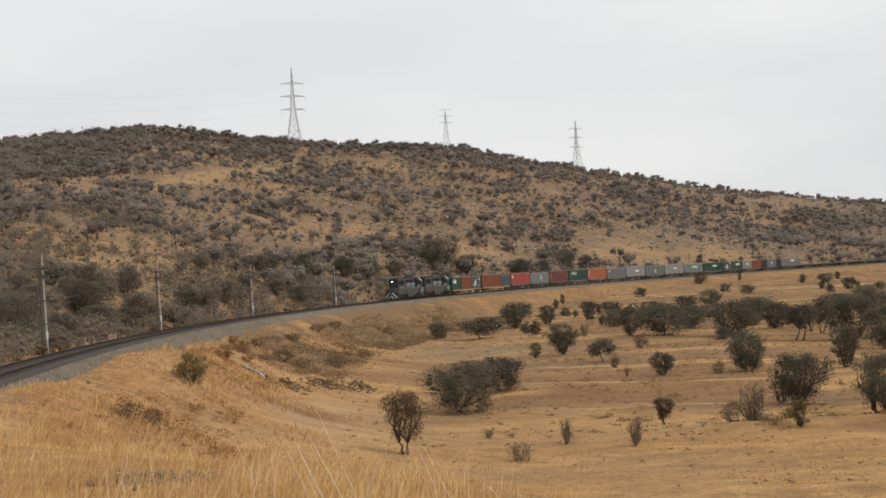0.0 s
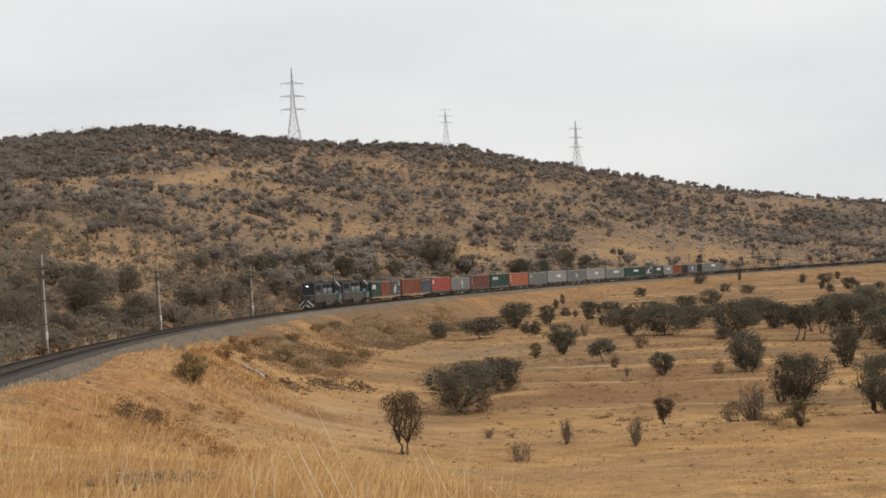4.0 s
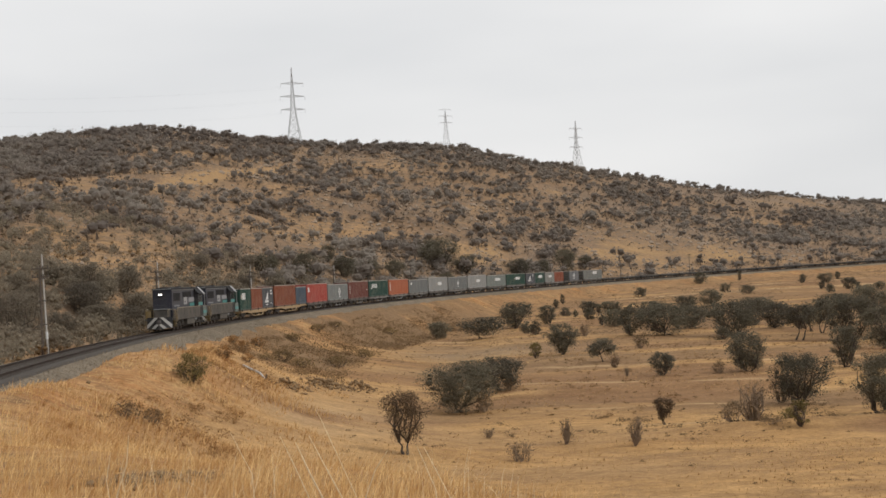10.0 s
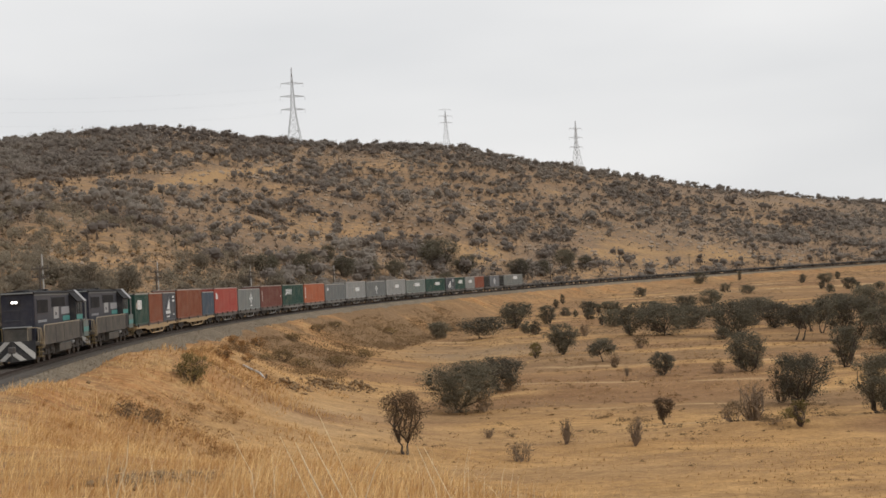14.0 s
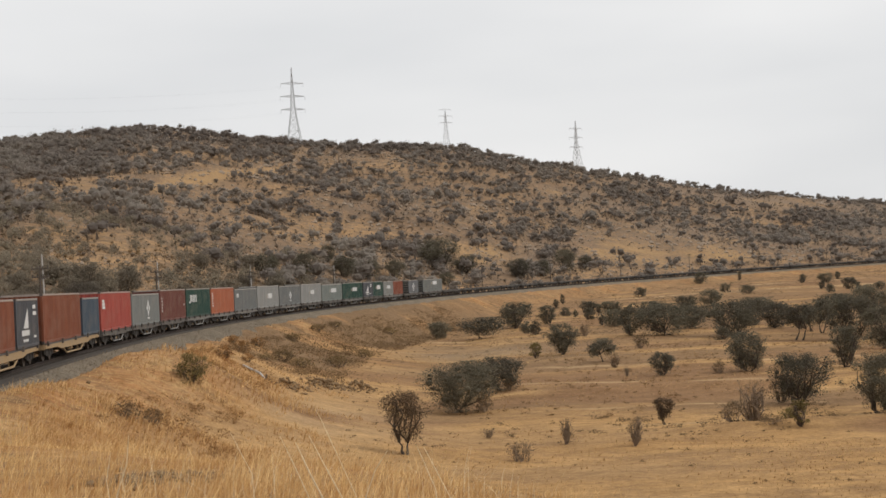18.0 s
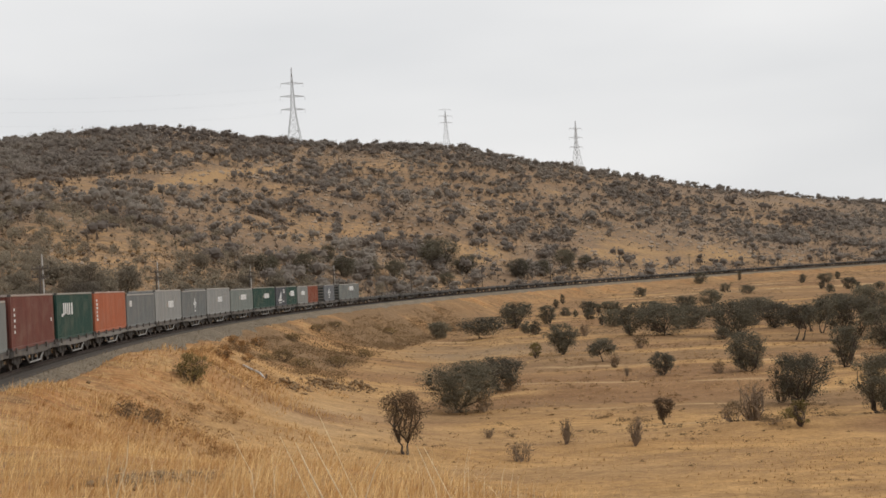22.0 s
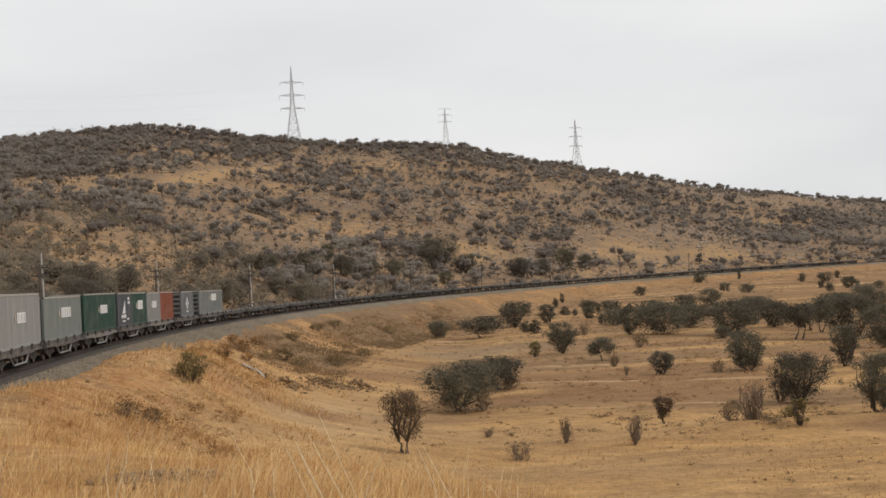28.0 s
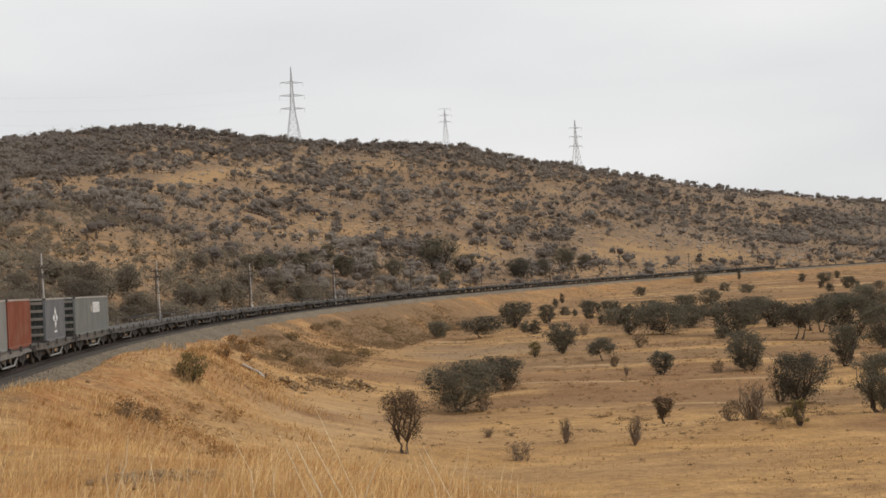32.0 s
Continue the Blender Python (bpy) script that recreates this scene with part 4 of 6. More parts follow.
empty = flat_wagon(PITCH, M_FLAT_DARK, "empty grey flat wagon with a bare deck", M_FLAT, False)
tagged(empty, "empty grey flat wagon with a bare deck")
racked = copy_thing(empty, pose(0, 0, 0))
tagged(racked, "empty grey flat wagon with low stanchion racks")
end_rack(racked, -4.6)
end_rack(racked, 2.6)
for k in range(32):
    with_rack = k % 9 in (1, 2, 4, 8)
    src = racked if with_rack else empty
    first = (k == 1) if with_rack else (k == 0)
    w = src if first else copy_thing(src, pose(0, 0, 0))
    MOVING.append((w, 6.1 + (LOADED + k) * PITCH, 0))


# ---------------------------------------------------------------- the engines
def six_wheel_bogie(parent, x):
    bm = bmesh.new()
    for side in (-1, 1):
        y = side * 1.08
        prism(bm, [(x - 2.1, 0.5), (x - 2.1, 0.78), (x - 1.8, 0.92), (x + 1.8, 0.92), (x + 2.1, 0.78), (x + 2.1, 0.5), (x + 1.2, 0.42), (x - 1.2, 0.42)], y - 0.07, y + 0.07, "y")
        for ax in (-1.6, 0, 1.6):
            box(bm, x + ax - 0.2, x + ax + 0.2, y - 0.12, y + 0.12, 0.34, 0.66, 0.03)
        for k in (-0.85, 0.85):
            tube(bm, (x + k, y, 0.5), (x + k, y, 0.86), 0.13, sides=8)
            box(bm, x + k - 0.3, x + k + 0.3, y + side * 0.07, y + side * 0.15, 0.62, 0.74, 0.02)
    box(bm, x - 1.0, x + 1.0, -1.0, 1.0, 0.6, 0.9, 0.03)
    b = part("bogie", bm, M_BOGIE, parent, "grimy three-axle engine bogie")
    for ax in (-1.6, 0, 1.6):
        for side in (-1, 1):
            share("wheel", WHEEL, b, pose(x + ax, side * 0.874, 0.5) @ pose(0, 0, 0, 0, 0, 0 if side > 0 else 180) @ Matrix.Diagonal((1.09, 1, 1.09, 1)))


def railing(parent, pts, high, mat, name="handrail"):
    """Posts and a bent top rail along points on the walkway."""
    bm = bmesh.new()
    for a, b in zip(pts[:-1], pts[1:]):
        a, b = Vector(a), Vector(b)
        tube(bm, a + Vector((0, 0, high)), b + Vector((0, 0, high)), 0.028, sides=5)
        n = max(1, int((b - a).length / 1.3))
        for k in range(n + 1):
            p = a.lerp(b, k / n)
            tube(bm, p, p + Vector((0, 0, high)), 0.022, sides=5)
    part(name, bm, mat, parent, "bent tube handrail")


def engine(label, lit):
    """Hood-type engine running long hood first, 17 m over couplers: V-shaped pilot and short front platform, narrow full-height hood
    between plated side walkways, cab near the tail under a roof with chamfered edges."""
    root = thing("diesel_locomotive", label, "locomotive", "engines of the train")
    L = 8.15
    part("underframe", boxed(-L, L, -1.36, 1.36, 1.0, 1.2, 0.02), M_LOCO_GREY, root, "dusty grey walkway frame")
    part("fuel_tank", prism(bmesh.new(), [(-1.3, 0.85), (-1.3, 0.42), (-1.0, 0.26), (1.0, 0.26), (1.3, 0.42), (1.3, 0.85), (1.2, 0.99), (-1.2, 0.99)], -2.0, 1.9), M_LOCO_GREY, root, "grey fuel tank")
    # Light on top of the tank, painted as a pale slab.
    part("tank_top", boxed(-1.95, 1.85, -1.34, -1.02, 0.86, 0.9, 0.01), M_LOCO_PALE, root, "upper face of the tank, painted pale where light falls")
    part("air_tank", tube(bmesh.new(), (2.0, -1.2, 0.82), (3.0, -1.2, 0.82), 0.14, 0.14, 10), M_LOCO_PALE, root, "pale air reservoir")
    six_wheel_bogie(root, -4.85)
    six_wheel_bogie(root, 4.85)
    for side in (-1, 1):
        y = side * 1.40
        bm = prism(bmesh.new(), [(-6.9, 0.98), (-6.9, 1.9), (-6.75, 2.03), (4.4, 2.03), (4.4, 0.98)], y - 0.022, y + 0.022, "y")
        part("walkway_panel", bm, M_LOCO_GREY, root, "plain grey-brown plate along the walkway")
        for x in (-3.6, -1.0, 1.7):
            part("panel_seam", boxed(x - 0.02, x + 0.02, y - 0.03, y + 0.03, 1.02, 2.0, 0.004), M_LOCO_DARK, root)
        rail = [(-6.95, y, 0.95), (-6.95, y, 1.92), (-6.87, y, 2.03), (-6.73, y, 2.07), (4.4, y, 2.07)]
        part("panel_rail", polytube(bmesh.new(), rail, [0.036] * 5, 6), M_RAILING, root, "tan bent pipe round the plate")
    # long hood
    w = 0.88
    prof = [(-w, 1.2), (-w, 3.78), (-w + 0.1, 3.88), (-0.3, 3.92), (0.3, 3.92), (w - 0.1, 3.88), (w, 3.78), (w, 1.2)]
    part("hood", prism(bmesh.new(), prof, -6.75, 4.0), M_LOCO, root, "slate-painted engine hood")
    part("hood_front", prism(bmesh.new(), [(a * 0.985, z * 0.997) for a, z in prof], -6.79, -6.745), M_LOCO_FACE, root, "dark navy hood front")
    part("hood_roof", prism(bmesh.new(), [(-w - 0.07, 3.80), (-w - 0.05, 3.90), (-0.3, 3.98), (0.3, 3.98), (w + 0.05, 3.90), (w + 0.07, 3.80)], -6.86, 5.9),
         M_GRILLE, root, "soot-black hood roof")
    part("roof_visor", boxed(-6.95, -6.86, -0.86, 0.86, 3.82, 3.9, 0.01), M_LOCO_PALE, root, "dusty front edge of the roof")
    for side in (-1, 1):
        y = side * w
        part("roof_edge", boxed(-6.7, 4.0, y - 0.03, y + 0.03, 3.71, 3.78, 0.006), M_LOCO_PALE, root, "pale line below the roof edge")
        part("navy_panel", boxed(-6.74, -6.2, y - 0.012, y + 0.012, 1.3, 3.68, 0.004), M_LOCO_FACE, root, "navy end panel of the hood")
        for x0, x1, z0, z1 in ((-6.0, -3.0, 2.72, 3.46), (-1.75, 2.5, 3.02, 3.56)):
            part("grille_frame", boxed(x0 - 0.08, x1 + 0.08, y - 0.02, y + 0.02, z0 - 0.07, z1 + 0.07, 0.01), M_LOCO, root)
            g = part("radiator_grille", boxed(x0, x1, y - 0.03, y + 0.03, z0, z1, 0.008), M_GRILLE, root, "dark slatted radiator grille")
            n = int((z1 - z0) / 0.12)
            for k in range(n):
                part("slat", boxed(x0 + 0.03, x1 - 0.03, y - 0.045, y + 0.045, z0 + 0.02 + k * 0.12, z0 + 0.05 + k * 0.12), M_GRILLE, g)
        x = -5.95
        while x < 3.6:
            d = boxed(x, x + 0.84, y - 0.016, y + 0.016, 1.3, 2.02, 0.01)
            box(d, x + 0.06, x + 0.12, y - 0.035, y + 0.035, 1.65, 1.8, 0.006)
            part("hood_door", d, M_LOCO, root)
            x += 0.92
        for k in range(6):
            part("name_bar", boxed(-5.8 + 0.42 * k, -5.47 + 0.42 * k, y - 0.02, y + 0.02, 2.18, 2.33, 0.004), M_PANEL, root, "pale lettering as a plain bar")
        part("pale_panel", boxed(-1.2, 0.35, y - 0.024, y + 0.024, 2.3, 3.0, 0.005), M_CANOPY, root, "pale patch of repainted panel")
        part("patch_bar", boxed(-0.75, -0.3, y - 0.03, y + 0.03, 2.5, 2.68, 0.004), M_LOCO, root)
        part("pale_panel", boxed(1.25, 3.95, y - 0.024, y + 0.024, 2.52, 2.96, 0.005), M_PANEL, root, "pale painted name panel")
        part("stripe", boxed(1.7, 4.0, y - 0.022, y + 0.022, 2.12, 2.42, 0.004), M_TEAL, root, "teal stripe along the hood")
    for z in (2.35, 2.9):
        part("front_band", boxed(-6.815, -6.785, -0.75, 0.75, z, z + 0.06, 0.004), M_LOCO, root)
    part("front_door", boxed(-6.82, -6.785, -0.72, -0.12, 1.3, 3.0, 0.01), M_LOCO_FACE, root)
    part("headlight_box", boxed(-6.92, -6.78, -0.14, 0.42, 3.22, 3.52, 0.03), M_LOCO_DARK, root)
    for y in (0.05, 0.24):
        bm = tube(bmesh.new(), (-6.96, y, 3.37), (-6.90, y, 3.37), 0.075, 0.075, 12)
        part("headlight", bm, M_LAMP if lit else M_GLASS, root, "lit white headlight" if lit else "unlit headlight")
    for x in (-5.4, -3.8, -2.2):
        part("roof_fan", tube(bmesh.new(), (x, 0, 3.98), (x, 0, 4.05), 0.5, 0.46, 14), M_LOCO_DARK, root)
    part("exhaust_stack", boxed(0.4, 1.0, -0.25, 0.25, 3.98, 4.10, 0.03), M_LOCO_DARK, root)
    # cab under the chamfered roof
    # A solid block: the shade of the open recess is painted on.
    part("cab", prism(bmesh.new(), [(-1.32, 1.2), (-1.32, 3.22), (-0.72, 3.8), (0.72, 3.8), (1.32, 3.22), (1.32, 1.2)], 4.0, 6.25), M_LOCO_CAB, root, "cab painted dark for the shaded recess under its roof")
    roof = [(-1.46, 3.26), (-0.80, 3.99), (0.80, 3.99), (1.46, 3.26), (1.40, 3.2), (0.74, 3.91), (-0.74, 3.91), (-1.40, 3.2)]
    # Tail chamfer coloured pale for the sky that it faces.
    part("canopy", prism(bmesh.new(), roof, 6.35, 7.2), M_CANOPY, root, "chamfered tail end of the cab roof, painted pale as skylit")
    part("canopy_front", prism(bmesh.new(), [(a * 0.985, z - 0.012) for a, z in roof], 3.9, 6.35), M_GRILLE, root, "sooty front part of the cab roof")
    for side in (-1, 1):
        y = side * 1.32
        for x0, x1 in ((4.25, 4.95), (5.15, 5.95)):
            win = part("cab_window", boxed(x0, x1, y - 0.03, y + 0.03, 2.5, 3.15, 0.006), M_GLASS, root, "dark cab side window")
            part("window_frame", boxed(x0 - 0.05, x1 + 0.05, y - 0.022, y + 0.022, 2.44, 2.5, 0.004), M_LOCO_GREY, win)
        part("stripe", boxed(4.02, 6.2, y - 0.018, y + 0.018, 2.12, 2.42, 0.004), M_TEAL, root, "teal stripe on the cab")
        part("corner_post", boxed(7.05, 7.2, side * 1.38 - 0.04, side * 1.38 + 0.04, 1.2, 3.25, 0.01), M_LOCO_PALE, root, "dusty pale corner post")
        part("tail_panel", boxed(6.0, 7.9, side * 1.39 - 0.02, side * 1.39 + 0.02, 0.96, 1.98, 0.01), M_LOCO_TAIL, root, "grey-green tail panel")
        part("panel_stripe", boxed(6.02, 7.88, side * 1.405 - 0.012, side * 1.405 + 0.012, 1.28, 1.58, 0.003), M_TEAL, root, "teal band")
        # The step recess is a flat plate with its shade painted dark.
        part("cab_step", boxed(4.55, 5.25, side * 1.395 - 0.02, side * 1.395 + 0.02, 1.0, 1.98, 0.01), M_LOCO_DARK, root, "dark step recess below the cab door")
    part("tail_hood", prism(bmesh.new(), [(-1.05, 1.2), (-1.05, 3.0), (-0.8, 3.2), (0.8, 3.2), (1.05, 3.0), (1.05, 1.2)], 6.25, 7.3), M_LOCO_TAIL, root, "grey-green short hood")
    # railings, platform, steps
    for side in (-1, 1):
        for k in (0.0, 0.34):
            part("slanted_rail", polytube(bmesh.new(), [(-8.1 + k, side * 1.32, 1.92 - 0.1 * k), (-7.85 + k, side * 1.36, 1.95 - 0.1 * k), (-7.25 + k, side * 1.38, 0.85)], [0.034] * 3, 5), M_RAILING, root, "tan slanted stair rail")
        railing(root, [(-8.08, side * 1.3, 1.2), (-7.8, side * 1.34, 1.2)], 0.74, M_RAILING)
        for x0 in (-8.1, 7.45):
            bm = bmesh.new()
            for xx in (x0, x0 + 0.6):
                tube(bm, (xx, side * 1.33, 0.4), (xx, side * 1.33, 1.25), 0.028, sides=5)
            lad = part("step_ladder", bm, M_OCHRE, root, "ochre corner steps")
            for k in range(4):
                part("tread", boxed(x0, x0 + 0.6, side * 1.33 - 0.14, side * 1.33 + 0.14, 0.40 + 0.24 * k, 0.44 + 0.24 * k), M_OCHRE, lad)
    railing(root, [(-8.1, -1.3, 1.2), (-8.1, -0.75, 1.2)], 0.78, M_RAILING)
    railing(root, [(-8.1, 0.6, 1.2), (-8.1, 1.3, 1.2)], 0.78, M_OCHRE)
    part("platform_plate", boxed(-8.12, -8.08, 0.78, 1.3, 1.0, 1.9, 0.01), M_OCHRE, root, "ochre platform plate")
    part("sand_box", boxed(-7.75, -6.8, -0.72, 0.62, 1.2, 1.98, 0.08), M_LOCO_GREY, root, "grey box on the front platform")
    part("box_lid", boxed(-7.8, -6.8, -0.75, 0.65, 1.98, 2.04, 0.02), M_LOCO_PALE, root, "pale lid of the box")
    # pilot plough, its prow to the fore
    bm = bmesh.new()
    nose, edge = 0.42, 1.16

    def at(y, z, out=0.0):
        return (-8.16 - nose * (1 - abs(y) / edge) - (1.3 - z) * 0.16 - out, y, z)

    for side in (-1, 1):
        lo = [bm.verts.new(at(side * a, z)) for a, z in ((0, 1.3), (edge, 1.3), (edge, 0.3), (0, 0.2))]
        hi = [bm.verts.new((-8.1, side * a, z)) for a, z in ((0, 1.3), (edge, 1.3), (edge, 0.3), (0, 0.2))]
        bm.faces.new(lo)
        for j in range(4):
            bm.faces.new((lo[j], lo[(j + 1) % 4], hi[(j + 1) % 4], hi[j]))
    bmesh.ops.recalc_face_normals(bm, faces=bm.faces)
    pil = part("pilot", bm, M_BLACK, root, "black V-shaped pilot plough with white chevrons")
    for side in (-1, 1):
        for pts in ([(0.10, 1.28), (0.42, 1.28), (1.15, 0.62), (1.15, 0.34), (1.08, 0.32)], [(0.04, 0.86), (0.04, 0.58), (0.40, 0.26), (0.72, 0.29)]):
            bm = bmesh.new()
            lo = [bm.verts.new(at(side * a, z, 0.035)) for a, z in pts]
            hi = [bm.verts.new(at(side * a, z, -0.01)) for a, z in pts]
            bm.faces.new(lo)
            bm.faces.new(hi[::-1])
            for j in range(len(pts)):
                bm.faces.new((lo[j], hi[j], hi[(j + 1) % len(pts)], lo[(j + 1) % len(pts)]))
            bmesh.ops.recalc_face_normals(bm, faces=bm.faces)
            part("chevron", bm, M_CHEVRON, pil, "grimy white hazard chevron")
    for e in (-1, 1):
        bm = boxed(min(e * 8.15, e * 8.7), max(e * 8.15, e * 8.7), -0.13, 0.13, 0.72, 0.98, 0.03)
        box(bm, e * 8.6 - 0.13, e * 8.6 + 0.13, -0.2, 0.2, 0.66, 1.02, 0.05)
        part("coupler", bm, M_CAST, root)
    return root


lead = engine("dusty slate and navy diesel engine with lit headlight", True)
MOVING.append((lead, -65.9, 0))
second = engine("dusty slate diesel engine coupled behind the first", False)
MOVING.append((second, -48.7, 0))


# ---------------------------------------------------------------- trees and shrubs
def leaf_cards(rng, centres, size):
    """Small leaf sprays: one triangle each, turned at random."""
    n = len(centres)
    a = rng.normal(size=(n, 3))
    a /= np.linalg.norm(a, axis=1)[:, None]
    b = np.cross(a, rng.normal(size=(n, 3)))
    b /= np.linalg.norm(b, axis=1)[:, None]
    s = size * rng.uniform(0.6, 1.35, (n, 1))
    w = s * rng.uniform(0.5, 0.95, (n, 1))
    v = np.stack([centres - a * s * 0.6, centres + a * s * 0.5 + b * w, centres + a * s * 0.6 - b * w * 0.8], axis=1)
    return v.reshape(-1, 3)


def tris(n):
    return np.arange(n * 3).reshape(-1, 3)


ICO = np.array([(0, 0, 1)] + [(0.894 * math.cos(k * 1.2566), 0.894 * math.sin(k * 1.2566), 0.447) for k in range(5)]
               + [(0.894 * math.cos(k * 1.2566 + 0.628), 0.894 * math.sin(k * 1.2566 + 0.628), -0.447) for k in range(5)] + [(0, 0, -1)])
ICO_F = np.array([(0, 1 + k, 1 + (k + 1) % 5) for k in range(5)] + [(1 + k, 6 + k, 1 + (k + 1) % 5) for k in range(5)]
                 + [(1 + (k + 1) % 5, 6 + k, 6 + (k + 1) % 5) for k in range(5)] + [(11, 6 + (k + 1) % 5, 6 + k) for k in range(5)])
OCT = np.array([(1, 0, 0), (0, 1, 0), (-1, 0, 0), (0, -1, 0), (0, 0, 1), (0, 0, -1)], float)
OCT_F = np.array([(0, 1, 4), (1, 2, 4), (2, 3, 4), (3, 0, 4), (1, 0, 5), (2, 1, 5), (3, 2, 5), (0, 3, 5)])


def cores(rng, centres, radii, shape, faces):
    """Uneven dense hearts of foliage: one small knobbly solid at each centre."""
    n, m = len(centres), len(shape)
    v = centres[:, None, :] + shape[None] * radii[:, None, :] * rng.uniform(0.68, 1.2, (n, m, 1))
    f = np.arange(n)[:, None, None] * m + faces[None]
    return v.reshape(-1, 3), f.reshape(-1, 3)


def limb(bm, rng, a, b, r, bend, sides=5):
    """A crooked tapering limb in three pieces; returns points along it."""
    a, b = Vector(a), Vector(b)
    ln = (b - a).length
    pts = [a]
    for k in (0.35, 0.7):
        pts.append(a.lerp(b, k) + Vector(rng.normal(size=3)) * bend * ln)
    pts.append(b)
    polytube(bm, pts, (r, r * 0.75, r * 0.5, r * 0.2), sides, False)
    return pts


def woody(name, label, category, group, x, y, high, wide, seed, style, leaf, fill=1.0, z=None):
    """A tree or shrub: forked trunk and limbs, and a crown of leaf sprays in uneven clumps.
    style: thorn (broad, low forked), vase (narrow foot, spreading top), shrub (dome to the ground), bare (twigs, few leaves)."""
    rng = np.random.default_rng(seed)
    root = thing(name, label, category, group)
    root.matrix_basis = pose(x, y, (land_at(x, y) if z is None else z) - 0.04)
    bm = bmesh.new()
    tips = []
    foot = {"thorn": 0.09, "vase": 0.22, "shrub": 0.06, "bare": 0.05, "umbrella": 0.28}[style] * high
    stems = {"thorn": 3, "vase": 2, "shrub": 5, "bare": 7, "umbrella": 2}[style]
    r0 = max(0.018, 0.030 * high)
    for k in range(stems):
        a0 = rng.uniform(0, 6.28)
        base = Vector((rng.normal() * 0.04 * wide, rng.normal() * 0.04 * wide, 0))
        fork = base + Vector((math.cos(a0) * 0.12 * wide, math.sin(a0) * 0.12 * wide, foot * rng.uniform(0.8, 1.2)))
        limb(bm, rng, base, fork, r0, 0.06, 6)
        for j in range(4):
            a1 = a0 + rng.uniform(-1.6, 1.6)
            reach = wide * 0.5 * rng.uniform(0.45, 0.92)
            if style in ("vase", "bare"):
                reach *= 0.85
            up = high * rng.uniform(0.55, 0.95) if style != "shrub" else high * rng.uniform(0.35, 0.9)
            end = Vector((math.cos(a1) * reach, math.sin(a1) * reach, up))
            pts = limb(bm, rng, fork, end, r0 * 0.6, 0.09)
            tips.append(end)
            for i in range(4 if style == "bare" else 2):
                p = pts[1].lerp(pts[3], rng.uniform(0.0, 0.9))
                q = p + Vector((rng.normal() * 0.16 * wide, rng.normal() * 0.16 * wide, abs(rng.normal()) * 0.2 * high))
                q.z = min(q.z, high * 0.99)
                limb(bm, rng, p, q, r0 * 0.26, 0.1, 4)
                tips.append(q)
    part("trunk", bm, M_TWIG if style == "bare" or leaf is M_LEAF_BROWN else M_BARK, root)
    # clumps of leaves
    lo = {"thorn": 0.10, "vase": 0.24, "shrub": 0.03, "bare": 0.12, "umbrella": 0.34}[style]
    clumps = []
    n = {"thorn": 58, "vase": 44, "shrub": 26, "bare": 12, "umbrella": 34}[style]
    for k in range(n):
        a = rng.uniform(0, 6.28)
        h = rng.uniform(0, 1) ** 0.8
        if style == "thorn":             # a fan: narrow at the foot, widest two thirds up, flat dome
            env = (0.34 + 0.66 * min(1.0, h * 1.75) ** 0.8) * math.sqrt(max(0.12, 1 - (max(0.0, h - 0.55) / 0.5) ** 2.2))
        elif style == "umbrella":
            env = (0.45 + 0.55 * min(1.0, h * 2.4)) * math.sqrt(max(0.1, 1 - (max(0.0, h - 0.45) / 0.6) ** 2.2))
        elif style == "shrub":
            env = math.sqrt(max(0.04, 1 - h ** 2))
        else:
            env = 0.42 + 0.55 * min(1, h * 1.5) - 0.45 * max(0, h - 0.72) / 0.28
        rad = wide * 0.5 * env * rng.uniform(0.15, 1.0) ** 0.6 * 0.88
        clumps.append((math.cos(a) * rad, math.sin(a) * rad, high * (lo + (0.93 - lo) * h), rng.uniform(0.12, 0.20) * wide * (1.2 if style == 'vase' else 1.0)))
    for t in tips[::2]:
        clumps.append((t.x, t.y, t.z, 0.085 * wide))
    card = min(0.14, max(0.035, 0.00062 * math.hypot(x, y)))
    area = wide * high * (1 - lo)
    total = min(int(fill * 3.9 * area / (card * card)), 19000 if math.hypot(x, y) < 112 and x > -20 else 10000)
    w = np.array([c[3] ** 2 for c in clumps])
    pick = rng.choice(len(clumps), size=total, p=w / w.sum())
    cc = np.array(clumps)[pick]
    d = rng.normal(size=(total, 3))
    d /= np.linalg.norm(d, axis=1)[:, None]
    rr = rng.uniform(0, 1, (total, 1)) ** 0.36 * rng.choice([0.88, 0.96, 1.02], (total, 1))
    pts = cc[:, :3] + d * rr * cc[:, 3:4] * np.array([1.0, 1.0, 0.75])
    pts[:, 2] = np.clip(pts[:, 2], high * lo * 0.55 + 0.02, high * 1.02)
    verts, faces = leaf_cards(rng, pts, card), tris(total)
    if style in ("thorn", "umbrella"):
        ca = np.array(clumps)
        ca = ca[ca[:, 2] > high * (lo + 0.1)]
        cv, cf = cores(rng, ca[:, :3], ca[:, 3:4] * np.array([0.22, 0.22, 0.17]), ICO, ICO_F)
        verts, faces = np.concatenate([verts, cv]), np.concatenate([faces, cf + len(verts)])
    me = grid_mesh("crown", verts, faces, leaf)
    crown = new("crown", me)
    crown.parent = root
    return root


def grove(name, label, category, group, style, leaf, rows, fill=1.0):
    for k, (x, y, high, wide) in enumerate(rows):
        wide *= 1.14 if style in ("thorn", "umbrella") else 1.0
        woody(name, label, category, group, x, y, high, wide, int(abs(x * 131 + y * 17)) + k, style, leaf, fill)


